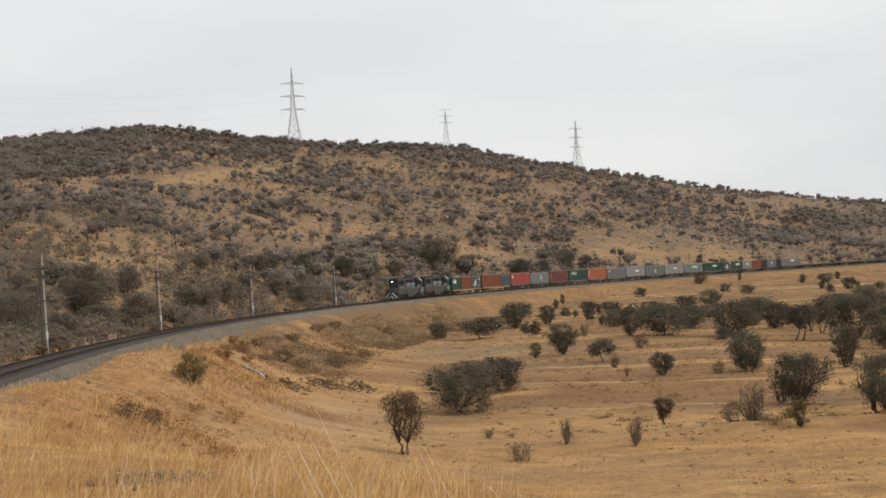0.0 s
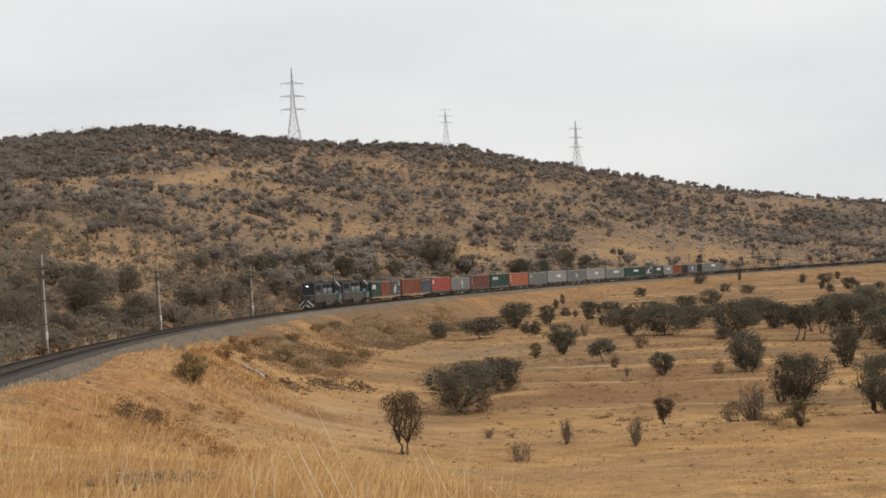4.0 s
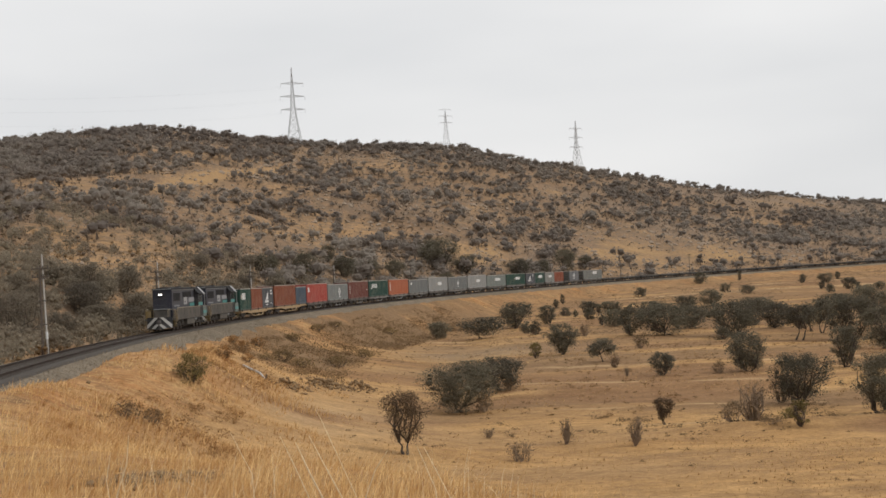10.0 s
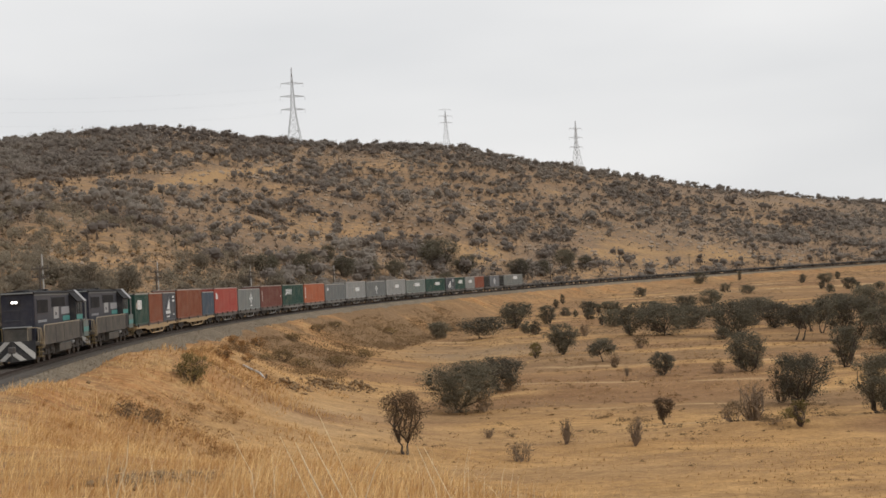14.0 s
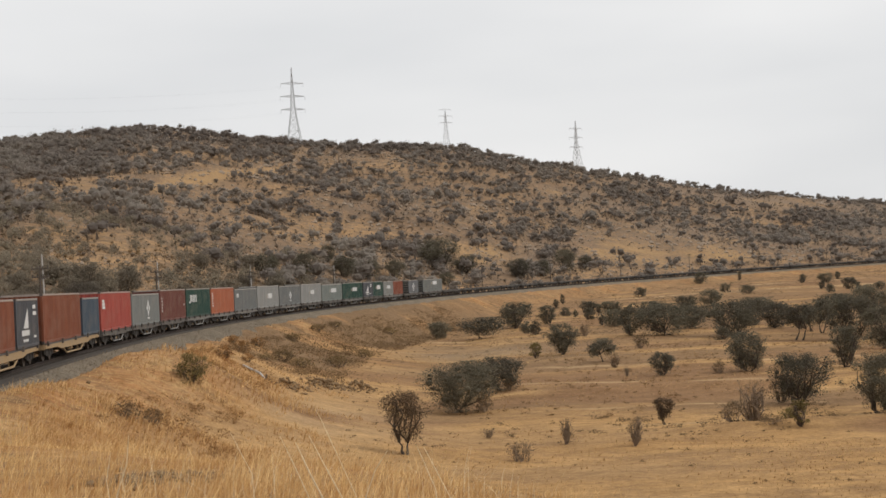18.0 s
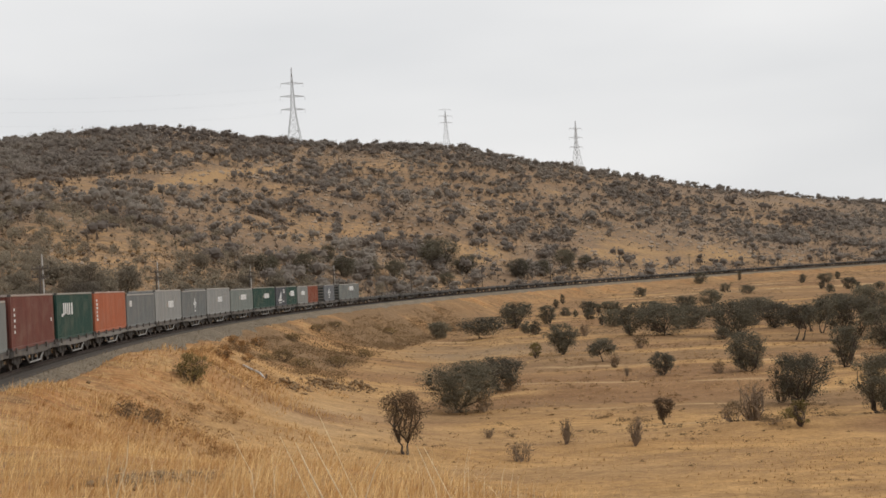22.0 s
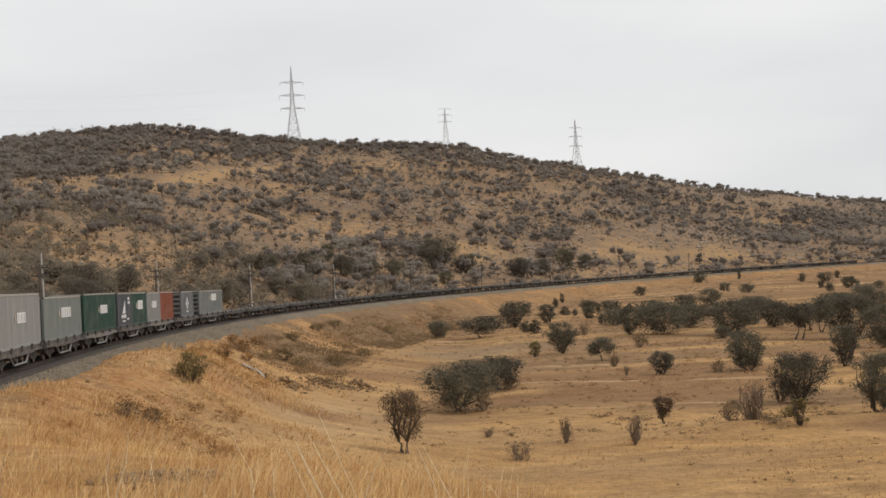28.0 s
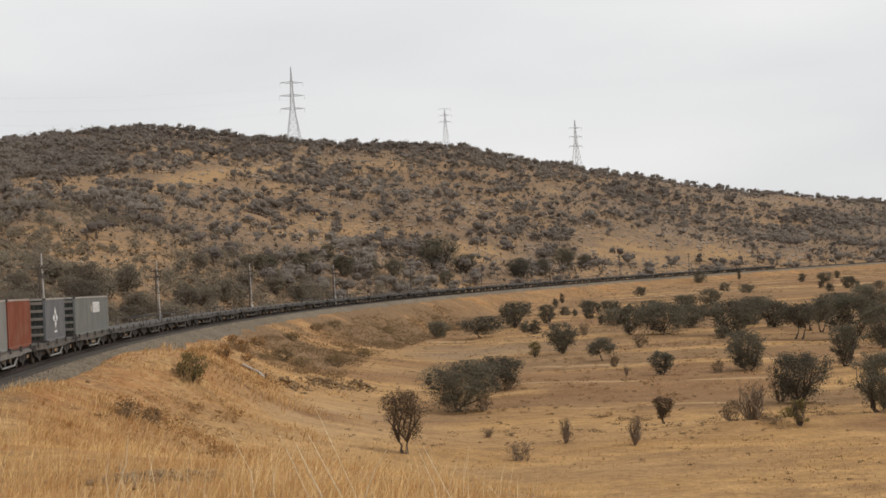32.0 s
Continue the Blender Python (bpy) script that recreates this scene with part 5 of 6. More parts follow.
grove("thorn_tree", "dark dusty thorn tree with a low forked trunk", "tree", "thorn trees of the field", "thorn", M_LEAF,
      ((0.9, 104.7, 3.8, 5.9), (4.4, 119.2, 2.9, 3.9), (26.3, 122.5, 3.5, 3.7), (25.0, 98.7, 3.6, 4.0), (13.2, 159.9, 3.6, 3.6),
       (18.9, 122.9, 2.1, 2.2), (28.1, 90.1, 4.0, 3.4), (34.4, 120.2, 3.7, 2.6)))
grove("umbrella_thorn_tree", "flat-topped dark thorn tree on dry grass", "tree", "thorn trees of the field", "umbrella", M_LEAF,
      ((15.7, 142.9, 2.4, 3.3), (5.3, 207.7, 3.1, 7.4), (42.2, 166.8, 4.6, 4.6), (47.4, 175.2, 4.3, 3.5), (47.9, 182.3, 3.7, 3.4)))
grove("thorn_tree", "dense dark thorn tree among others", "tree", "thorn trees of the field", "thorn", M_LEAF,
      ((-1.2, 216.0, 2.6, 3.8), (11.6, 229.7, 4.3, 5.9), (26.6, 219.9, 2.7, 4.4), (25.6, 191.5, 3.9, 4.3), (29.9, 188.9, 4.2, 7.6),
       (35.9, 204.4, 3.6, 5.8), (36.7, 250.0, 2.5, 5.5), (46.3, 265.3, 2.6, 4.5), (50.9, 267.4, 3.3, 4.2), (37.4, 180.5, 4.7, 6.8), (44.7, 202.8, 4.1, 4.8)), 0.9)
grove("thorn_tree", "dark thorn tree in a dense stand", "tree", "thorn trees of the field", "thorn", M_LEAF,
      ((45.0, 189.6, 3.5, 4.3), (47.5, 162.9, 5.3, 6.8), (59.2, 192.7, 5.4, 5.8), (43.8, 139.9, 4.3, 3.6), (17.2, 235.2, 3.3, 3.0), (27.7, 269.0, 2.7, 3.4),
       (31.5, 267.9, 2.6, 3.0), (100.9, 366.0, 2.8, 3.8), (93.4, 320.0, 2.7, 3.6), (55.1, 243.2, 2.6, 6.4), (62.5, 222.1, 3.2, 6.0)), 0.9)
grove("thorn_tree", "small dark vase-shaped thorn tree", "tree", "", "vase", M_LEAF_DARKBROWN, ((14.0, 91.2, 1.9, 1.5),), 1.0)
grove("thorn_tree", "wiry half-bare thorn tree with leaning trunk", "tree", "", "vase", M_LEAF_DARKBROWN, ((-2.55, 76.0, 3.7, 2.7),), 0.62)
grove("shrub", "small dark round shrub on the slope", "shrub", "shrubs of the field", "shrub", M_LEAF,
      ((12.4, 216.4, 1.9, 2.5), (13.3, 208.5, 2.2, 2.0), (23.8, 299.8, 2.1, 1.6), (26.5, 313.8, 2.4, 1.3), (22.9, 265.3, 1.7, 2.6), (24.1, 258.0, 1.5, 1.0),
       (25.3, 245.6, 2.2, 2.5), (30.2, 273.8, 1.7, 1.5), (32.9, 265.8, 2.5, 2.0), (35.5, 267.4, 1.7, 1.4), (47.6, 336.9, 2.4, 3.6), (25.4, 225.6, 1.9, 1.5)), 0.8)
grove("shrub", "dark round shrub below the railway", "shrub", "shrubs of the field", "shrub", M_LEAF,
      ((76.4, 413.7, 3.4, 4.5), (68.2, 336.2, 2.4, 3.1), (96.4, 373.3, 2.5, 2.5), (90.1, 330.9, 2.2, 1.7), (84.2, 302.8, 1.9, 2.8), (110.5, 389.1, 2.3, 2.0),
       (94.8, 317.5, 1.8, 1.6), (91.7, 429.5, 2.9, 1.4), (70.4, 323.2, 2.0, 4.6), (34.7, 174.5, 1.7, 2.2), (96.6, 307.6, 1.8, 3.2), (85.8, 279.8, 1.9, 3.6)), 0.8)
grove("olive_shrub", "olive-green leafy shrub in dry grass", "shrub", "", "shrub", M_LEAF_OLIVE,
      ((9.9, 157.5, 1.9, 1.7), (21.4, 84.9, 1.8, 1.2), (21.2, 87.3, 0.8, 1.3), (-15.2, 81.7, 1.7, 2.5)), 0.55)
grove("dry_shrub", "dry brown shrub with thin leaves", "shrub", "dry shrubs of the field", "shrub", M_LEAF_BROWN,
      ((2.5, 103.5, 1.5, 1.5), (-0.3, 109.5, 1.1, 1.7), (17.7, 86.8, 1.5, 1.9), (23.7, 121.9, 1.2, 1.5), (22.8, 163.5, 1.8, 2.5), (23.9, 100.4, 2.2, 1.8),
       (16.3, 135.6, 1.5, 1.4), (19.5, 85.4, 0.5, 2.0), (5.2, 118.5, 1.2, 1.5), (-14.0, 60.4, 0.9, 1.8), (-13.5, 62.5, 0.8, 1.1)), 0.28)
grove("bare_bush", "nearly leafless bush of upright grey twigs", "shrub", "bare bushes of the field", "bare", M_LEAF_BROWN,
      ((10.6, 80.7, 1.8, 1.1), (6.8, 83.3, 1.6, 0.9), (3.7, 76.4, 1.2, 1.9), (2.3, 87.7, 0.7, 1.1), (19.6, 196.5, 1.9, 2.1), (19.1, 87.7, 2.9, 2.2),
       (15.9, 123.8, 1.0, 0.7)), 0.07)
grove("thorn_tree", "grey-brown thorn tree behind the railway", "tree", "trees behind the railway", "thorn", M_FOOT,
      ((-33.0, 105.4, 4.6, 4.6), (-33.2, 118.7, 2.8, 3.0), (-33.7, 126.9, 2.1, 1.9), (-33.7, 134.9, 3.0, 4.3), (-33.4, 146.3, 2.7, 4.0), (-32.5, 167.7, 2.1, 4.0),
       (-23.6, 237.4, 3.6, 7.2), (-32.8, 192.5, 3.2, 3.3), (-28.3, 232.3, 3.1, 3.0), (-30.9, 211.3, 2.3, 3.2), (-37.6, 126.1, 2.7, 3.0)), 1.0)
grove("thorn_tree", "grey-brown spreading thorn tree behind the railway", "tree", "trees behind the railway", "thorn", M_FOOT,
      ((-34.5, 111.5, 4.2, 4.6), (-36.5, 139.5, 3.6, 4.4), (-34.6, 156.5, 3.2, 4.2), (-33.4, 179.5, 3.2, 4.0), (-32.2, 201.5, 3.4, 4.4), (-40.5, 117.0, 4.6, 5.0),
       (-38.5, 149.0, 3.8, 4.6)), 1.0)
grove("thorn_tree", "large dark tree at the foot of the hill", "tree", "trees behind the railway", "thorn", M_LEAF,
      ((-1.5, 348.9, 8.0, 10.5), (5.6, 354.5, 4.9, 6.2), (-10.9, 310.5, 4.1, 4.4), (-16.0, 298.5, 3.9, 4.3), (0.4, 324.4, 3.2, 3.4), (20.4, 374.0, 5.2, 6.7),
       (27.7, 390.6, 4.5, 4.8), (36.0, 412.0, 7.0, 6.4), (43.2, 425.2, 4.2, 4.5), (-20.8, 288.6, 4.3, 5.2), (-27.2, 270.9, 4.5, 4.6), (-25.6, 306.2, 3.8, 3.4), (-32.1, 248.4, 4.1, 5.2)), 0.8)


grove("thorn_tree", "grey-brown rounded thorn tree on the bench behind the railway", "tree", "trees behind the railway", "thorn", M_FOOT,
      ((-37.7, 164.8, 3.6, 3.6), (-38.0, 155.6, 2.6, 2.6), (-34.9, 186.4, 2.2, 2.3), (-33.1, 190.0, 2.8, 3.2), (-34.7, 165.1, 1.4, 1.7), (-28.0, 230.1, 3.0, 3.2), (-31.6, 219.8, 2.4, 2.9), (-38.8, 220.8, 2.6, 3.1), (-34.8, 246.1, 3.0, 3.9), (-39.6, 145.5, 1.8, 2.5), (-42.7, 150.0, 1.8, 2.3), (-41.2, 133.1, 2.0, 2.8)), 1.0)
grove("rusty_shrub", "rust-coloured dry shrub on the edge of the bank", "shrub", "shrubs of the bank", "shrub", M_LEAF_RUST,
      ((-16.1, 99.2, 1.0, 1.6), (-18.5, 124.1, 1.1, 1.8), (-19.2, 140.5, 1.0, 1.9), (-16.4, 113.5, 0.7, 1.4), (-20.6, 132.7, 0.8, 1.4)), 0.5)
grove("bank_shrub", "low olive-brown dry shrub in the hollow of the bank", "shrub", "shrubs of the bank", "shrub", M_LEAF_BANK,
      ((-15.9, 132.8, 1.2, 2.7), (-13.8, 130.7, 1.0, 2.7), (-11.1, 138.9, 1.1, 3.2), (-9.5, 157.2, 1.0, 2.6), (-16.9, 179.0, 1.0, 2.6), (-15.4, 190.0, 0.9, 2.8), (-17.6, 158.7, 1.0, 2.6), (-8.7, 210.7, 1.0, 3.4), (-16.9, 128.4, 0.7, 1.6)), 0.45)


def hill_scrub(name, label, count, seed, lo, hi, cards, card, material, tone, near=0.0, far=5000.0, share=6, hearts=3):
    rng = np.random.default_rng(seed)
    bear = rng.uniform(-21, 21, count * share)
    foot = np.interp(bear, LINE_B, LINE_D) + 16
    cd = np.interp(bear, CREST_B, CREST_D)
    d = np.sqrt(rng.uniform(foot ** 2, (cd * 1.05) ** 2))
    t = (d - foot) / (cd - foot)
    x, y = d * np.sin(np.radians(bear)), d * np.cos(np.radians(bear))
    keep = rng.uniform(0, 1, len(x)) < np.clip(shape_of_cover(bear, t) + 0.18 * lumps(x, y, 34, seed) + 0.2 * lumps(x, y, 12, seed + 1), 0.02, 1.15) ** 1.5 * tone
    keep &= (d > near) & (d < far)
    up = t
    x, y, d = x[keep][:count], y[keep][:count], d[keep][:count]
    n = len(x)
    z = land(x, y)
    wide = lo + (hi - lo) * rng.uniform(0, 1, n) ** 1.4
    wide = wide * (1 - 0.06 * soft(0.82, 0.95, up[keep][:count]))
    high = wide * rng.uniform(0.55, 0.95, n)
    cl = 5
    cx = np.clip(rng.normal(size=(n, cl)) * 0.17, -0.3, 0.3) * wide[:, None]
    cy = np.clip(rng.normal(size=(n, cl)) * 0.17, -0.3, 0.3) * wide[:, None]
    cz = (0.34 + rng.uniform(0, 0.36, (n, cl))) * high[:, None]
    who = rng.integers(0, cl, (n, cards))
    idx = np.arange(n)[:, None]
    v = rng.normal(size=(n, cards, 3))
    v /= np.linalg.norm(v, axis=2)[..., None]
    v *= rng.uniform(0.2, 1.0, (n, cards, 1)) ** 0.4
    px = x[:, None] + cx[idx, who] + v[..., 0] * 0.31 * wide[:, None]
    py = y[:, None] + cy[idx, who] + v[..., 1] * 0.31 * wide[:, None]
    pz = z[:, None] + np.maximum(0.1, cz[idx, who] + v[..., 2] * 0.30 * high[:, None])
    c = np.stack([px, py, pz], axis=-1).reshape(-1, 3)
    size = np.repeat(card * np.sqrt(wide / 3.0), cards)[:, None]
    verts = leaf_cards(rng, c, size)
    # short stems
    sv = []
    for a in (0.0, 1.57):
        w = 0.05 * wide
        ox, oy = np.cos(a) * w, np.sin(a) * w
        sv.append(np.stack([np.column_stack([x - ox, y - oy, z - 0.1]), np.column_stack([x + ox, y + oy, z - 0.1]), np.column_stack([x, y, z + high * 0.5])], axis=1).reshape(-1, 3))
    verts = np.concatenate([verts] + sv)
    faces = tris(len(verts) // 3)
    m = hearts
    hc = np.stack([x[:, None] + cx[:, :m], y[:, None] + cy[:, :m], z[:, None] + cz[:, :m]], axis=-1).reshape(-1, 3)
    hr = np.repeat(np.column_stack([wide * 0.2, wide * 0.2, high * 0.2]) * (0.40 if m > 3 else 1.0), m, axis=0)
    cv, cf = cores(rng, hc, hr, *((ICO, ICO_F) if m > 1 else (OCT, OCT_F)))
    me = grid_mesh(name, np.concatenate([verts, cv]), np.concatenate([faces, cf + len(verts)]), material)
    return tagged(new(name, me), label, "scrub", kind="stuff")


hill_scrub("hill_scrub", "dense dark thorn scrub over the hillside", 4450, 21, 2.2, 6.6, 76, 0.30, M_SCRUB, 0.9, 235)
hill_scrub("foot_scrub", "rounded grey-brown thorn bushes at the foot of the hill", 560, 23, 1.4, 4.2, 240, 0.14, M_FOOT, 0.95, 0, 300, 60, 5)
hill_scrub("hill_brush", "small grey-brown dry brush over the hillside", 15000, 22, 0.7, 2.6, 14, 0.27, M_BRUSH, 1.15, 200, hearts=1)
hill_scrub("foot_brush", "small dry brush at the foot of the hill", 900, 24, 0.5, 1.6, 60, 0.1, M_BANK_SCRUB, 1.1, 0, 240, 60, 1)


def hill_rocks(count, seed):
    """Weathered stones lying out on the slope, joined."""
    rng = np.random.default_rng(seed)
    bear = rng.uniform(-21, 21, count)
    foot = np.interp(bear, LINE_B, LINE_D) + 10
    cd = np.interp(bear, CREST_B, CREST_D)
    d = np.sqrt(rng.uniform(foot ** 2, cd ** 2))
    x, y = d * np.sin(np.radians(bear)), d * np.cos(np.radians(bear))
    keep = lumps(x, y, 45, seed) > -0.25
    x, y = x[keep], y[keep]
    n = len(x)
    z = land(x, y)
    s = (0.25 + 1.0 * rng.uniform(0, 1, n) ** 2.5) * np.clip(np.hypot(x, y) / 480, 0.3, 1.1)
    base = np.array([(1, 0, 0), (0, 1, 0), (-1, 0, 0), (0, -1, 0), (0.3, 0.1, 0.75), (0.1, -0.2, -0.5)])
    v = base[None] * rng.uniform(0.6, 1.25, (n, 6, 1)) * s[:, None, None]
    a = rng.uniform(0, 6.28, n)
    vx = v[..., 0] * np.cos(a)[:, None] - v[..., 1] * np.sin(a)[:, None] + x[:, None]
    vy = v[..., 0] * np.sin(a)[:, None] + v[..., 1] * np.cos(a)[:, None] + y[:, None]
    vv = np.stack([vx, vy, v[..., 2] + z[:, None] + 0.12 * s[:, None]], axis=-1).reshape(-1, 3)
    f = np.array([(0, 1, 4), (1, 2, 4), (2, 3, 4), (3, 0, 4), (1, 0, 5), (2, 1, 5), (3, 2, 5), (0, 3, 5)])
    faces = (np.arange(n)[:, None, None] * 6 + f[None]).reshape(-1, 3)
    return tagged(new("hill_rocks", grid_mesh("hill_rocks", vv, faces, M_ROCK)), "weathered grey-brown rocks strewn over the hillside", "rocks", kind="stuff")


hill_rocks(17000, 51)


def low_scrub(name, label, count, seed, s0, s1, r0, r1, lo, hi, material, gate):
    """Low brush along the line, joined: by arc length and distance to the right of it."""
    rng = np.random.default_rng(seed)
    s, r = rng.uniform(s0, s1, count), rng.uniform(r0, r1, count)
    x, y, _, _ = on_line(s, r)
    keep = 0.4 * lumps(x, y, 9, seed) + 0.8 * lumps(x, y, 1.8, seed + 1) > gate
    x, y = x[keep], y[keep]
    n, cards = len(x), 40
    z = land(x, y)
    wide = lo + (hi - lo) * rng.uniform(0, 1, n) ** 2
    v = rng.normal(size=(n, cards, 3)) * np.array([0.34, 0.34, 0.2]) * wide[:, None, None]
    v[..., 2] = np.abs(v[..., 2]) + 0.03
    c = (v + np.column_stack([x, y, z])[:, None, :]).reshape(-1, 3)
    verts = leaf_cards(rng, c, np.repeat(0.07 * wide ** 0.5, cards)[:, None])
    return tagged(new(name, grid_mesh(name, verts, tris(n * cards), material)), label, "scrub", kind="stuff")


low_scrub("bank_scrub", "low grey-brown scrub on the railway bank", 2600, 61, 80, 230, 6.0, 17, 0.4, 2.0, M_BANK_SCRUB, -0.15)
low_scrub("mound_scrub", "dry rusty brush on the near mound", 650, 62, 14, 82, 6.5, 12, 0.2, 1.0, M_MOUND_SCRUB, 0.1)
low_scrub("trackside_scrub", "grey-brown brush on the far side of the railway", 1300, 63, 110, 560, -16, -5.5, 0.6, 2.2, M_BRUSH, -0.25)
low_scrub("field_litter", "small dead brown weeds strewn over the field", 3200, 65, 20, 300, 17, 78, 0.12, 0.42, M_BANK_SCRUB, 0.0)
low_scrub("ditch_brush", "low dead brown brush along the field ditch", 520, 66, 42, 56, 28, 58, 0.2, 0.9, M_LEAF_BROWN, 0.1)
low_scrub("grove_litter", "brown dead growth under the field trees", 800, 67, 55, 135, 26, 74, 0.25, 1.0, M_MOUND_SCRUB, 0.1)
low_scrub("field_brush", "scattered dry brush on the far field", 3600, 64, 150, 540, 7, 62, 0.25, 1.4, M_LEAF_BROWN, 0.1)


# ---------------------------------------------------------------- grass
def blades(name, label, x, y, high, wide, seed, material, lean=0.35):
    """Grass blades: two bent quads each."""
    rng = np.random.default_rng(seed)
    n = len(x)
    z = land(x, y) - 0.02
    a, b = rng.uniform(0, 6.28, n), rng.normal(0.9, 0.9, n)
    dx, dy = np.cos(b), np.sin(b)
    wx, wy = np.cos(a) * wide, np.sin(a) * wide
    ln = high * lean * rng.uniform(0.2, 1.6, n)
    rows = []
    for f, bend, w in ((0.0, 0.0, 1.0), (0.55, 0.3, 0.75), (1.0, 1.0, 0.12)):
        cx, cy, cz = x + dx * ln * bend, y + dy * ln * bend, z + high * f
        rows.append(np.column_stack([cx - wx * w, cy - wy * w, cz]))
        rows.append(np.column_stack([cx + wx * w, cy + wy * w, cz]))
    v = np.stack(rows, axis=1).reshape(-1, 3)
    k = np.arange(n)[:, None] * 6
    f = np.concatenate([k + np.array([[0, 1, 3, 2]]), k + np.array([[2, 3, 5, 4]])])
    me = grid_mesh(name, v, f, material)
    return tagged(new(name, me), label, "grass", kind="stuff")


def scatter(seed, n, b0, b1, d0, d1, patch, power=2.0):
    """Places by bearing and distance, thinned in patches."""
    rng = np.random.default_rng(seed)
    b = np.radians(rng.uniform(b0, b1, n))
    d = (rng.uniform(d0 ** (1 / power), d1 ** (1 / power), n)) ** power
    x, y = d * np.sin(b), d * np.cos(b)
    keep = rng.uniform(0, 1, n) < 0.62 + 0.5 * lumps(x, y, patch, seed)
    return x[keep], y[keep], d[keep], rng


x, y, d, rng = scatter(31, 120000, -20, 10, 7.0, 62, 3.0)
r, s = line_coords(x, y)
ok = (r > ballast_edge(s) + 0.25 + 0.3 * lumps(x, y, 1.5, 8)) & (np.random.default_rng(3).uniform(0, 1, len(r)) > soft(9.0, 16.0, r) * soft(22, 32, d))
ok &= ((x + 3.45) / 0.75) ** 2 + ((y - 15.6) / 0.8) ** 2 > 1.0 + 0.6 * lumps(x, y, 0.7, 2)      # bare stony patch
x, y, d = x[ok], y[ok], d[ok]
u = np.random.default_rng(5).uniform(0, 1, len(x))
tuft = 0.75 + 0.45 * lumps(x, y, 0.9, 9) + 0.3 * lumps(x, y, 4.5, 10)
high = (0.08 + 0.26 * u + 0.3 * u ** 7) * np.clip(tuft, 0.35, 1.7) * (1 - 0.35 * soft(9, 16, d) * (1 - soft(26, 34, d)))
blades("long_grass", "tall dry golden grass on the bank", x, y, np.clip(high, 0.05, 0.7), 0.0018 + 0.00017 * d, 6, M_STRAW, 0.6)
x, y, d, rng = scatter(33, 80000, -17, 6, 36, 190, 5.0)
r, s = line_coords(x, y)
ok = (r > ballast_edge(s) + 0.15 + 0.7 * lumps(x, y, 3.5, 8)) & (r < 15 + 3 * lumps(x, y, 6, 18))
ok &= (s < 84) | (rng.uniform(0, 1, len(s)) < 0.3)
far = s[ok] + 5 * lumps(x[ok], y[ok], 6, 14) > 82
x, y, d, r = x[ok], y[ok], d[ok], r[ok]
mound = (d < 110) * (r > 6)
high = rng.uniform(0.05, 0.24, len(x)) * (1 + 0.6 * mound) * np.clip(1 + 0.6 * lumps(x, y, 2.5, 10), 0.3, 2)
blades("bank_grass", "dry brown grass tufts on the railway bank", x[far], y[far], high[far], 0.0004 * d[far], 7, M_BANK_GRASS, 0.7)
blades("mound_grass", "dry ochre grass tufts on the near mound", x[~far], y[~far], high[~far], 0.0004 * d[~far], 17, M_OCHRE_GRASS, 0.7)
x, y, d, rng = scatter(35, 70000, -10, 21, 22, 300, 11.0)
r, s = line_coords(x, y)
ok = (r > 12) & (lumps(x, y, 16, 77) > -0.35) & ((y < 100) | (rng.uniform(0, 1, len(x)) < 0.35))
x, y, d = x[ok], y[ok], d[ok]
blades("stubble_grass", "short dry straw stubble over the field", x, y, rng.uniform(0.04, 0.14, len(x)), 0.0005 * d, 8, M_STUBBLE)
x, y, d, rng = scatter(37, 330, -14, 4, 6, 15, 2.0)
blades("seed_stalks", "tall pale seed stalks leaning in the grass", x, y, rng.uniform(0.25, 0.75, len(x)) * rng.uniform(0.6, 1, len(x)), 0.0024 + 0 * d, 12, M_STALK, 0.6)


def tall_stalks():
    """The few long pale stalks that lean over the near grass: (x, z) of tip, middle and lower end."""
    rows = (((-1.03, 11.30), (-0.98, 11.175), (-0.949, 11.094), 0.0022), ((-0.80, 11.27), (-0.748, 11.137), (-0.689, 10.976), 0.0028),
            ((-0.73, 11.24), (-0.676, 11.094), (-0.623, 10.967), 0.0048), ((-0.667, 11.27), (-0.60, 11.117), (-0.531, 10.963), 0.0034),
            ((-0.63, 11.39), (-0.606, 11.329), (-0.45, 10.93), 0.0018), ((-0.305, 11.18), (-0.366, 11.092), (-0.42, 10.957), 0.0032),
            ((-0.169, 11.20), (-0.144, 11.129), (-0.09, 10.98), 0.0026), ((-0.135, 11.19), (-0.083, 11.073), (-0.023, 10.938), 0.0026),
            ((-1.504, 11.31), (-1.526, 11.176), (-1.589, 11.02), 0.0036), ((-1.593, 11.23), (-1.625, 11.101), (-1.624, 11.016), 0.0028))
    root = thing("grass_stalks", "long pale dry stalks leaning over the grass", "grass")
    for tip, mid, low, r in rows:
        foot_x = low[0] + 1.2 * (low[0] - mid[0])
        foot = Vector((foot_x, 6.6, land_at(foot_x, 6.6) - 0.02))
        part("stalk", polytube(bmesh.new(), [foot, (low[0], 6.52, low[1]), (mid[0], 6.48, mid[1]), (tip[0], 6.45, tip[1])], (r, r, r * 0.9, r * 0.4), 5), M_STALK, root)


tall_stalks()


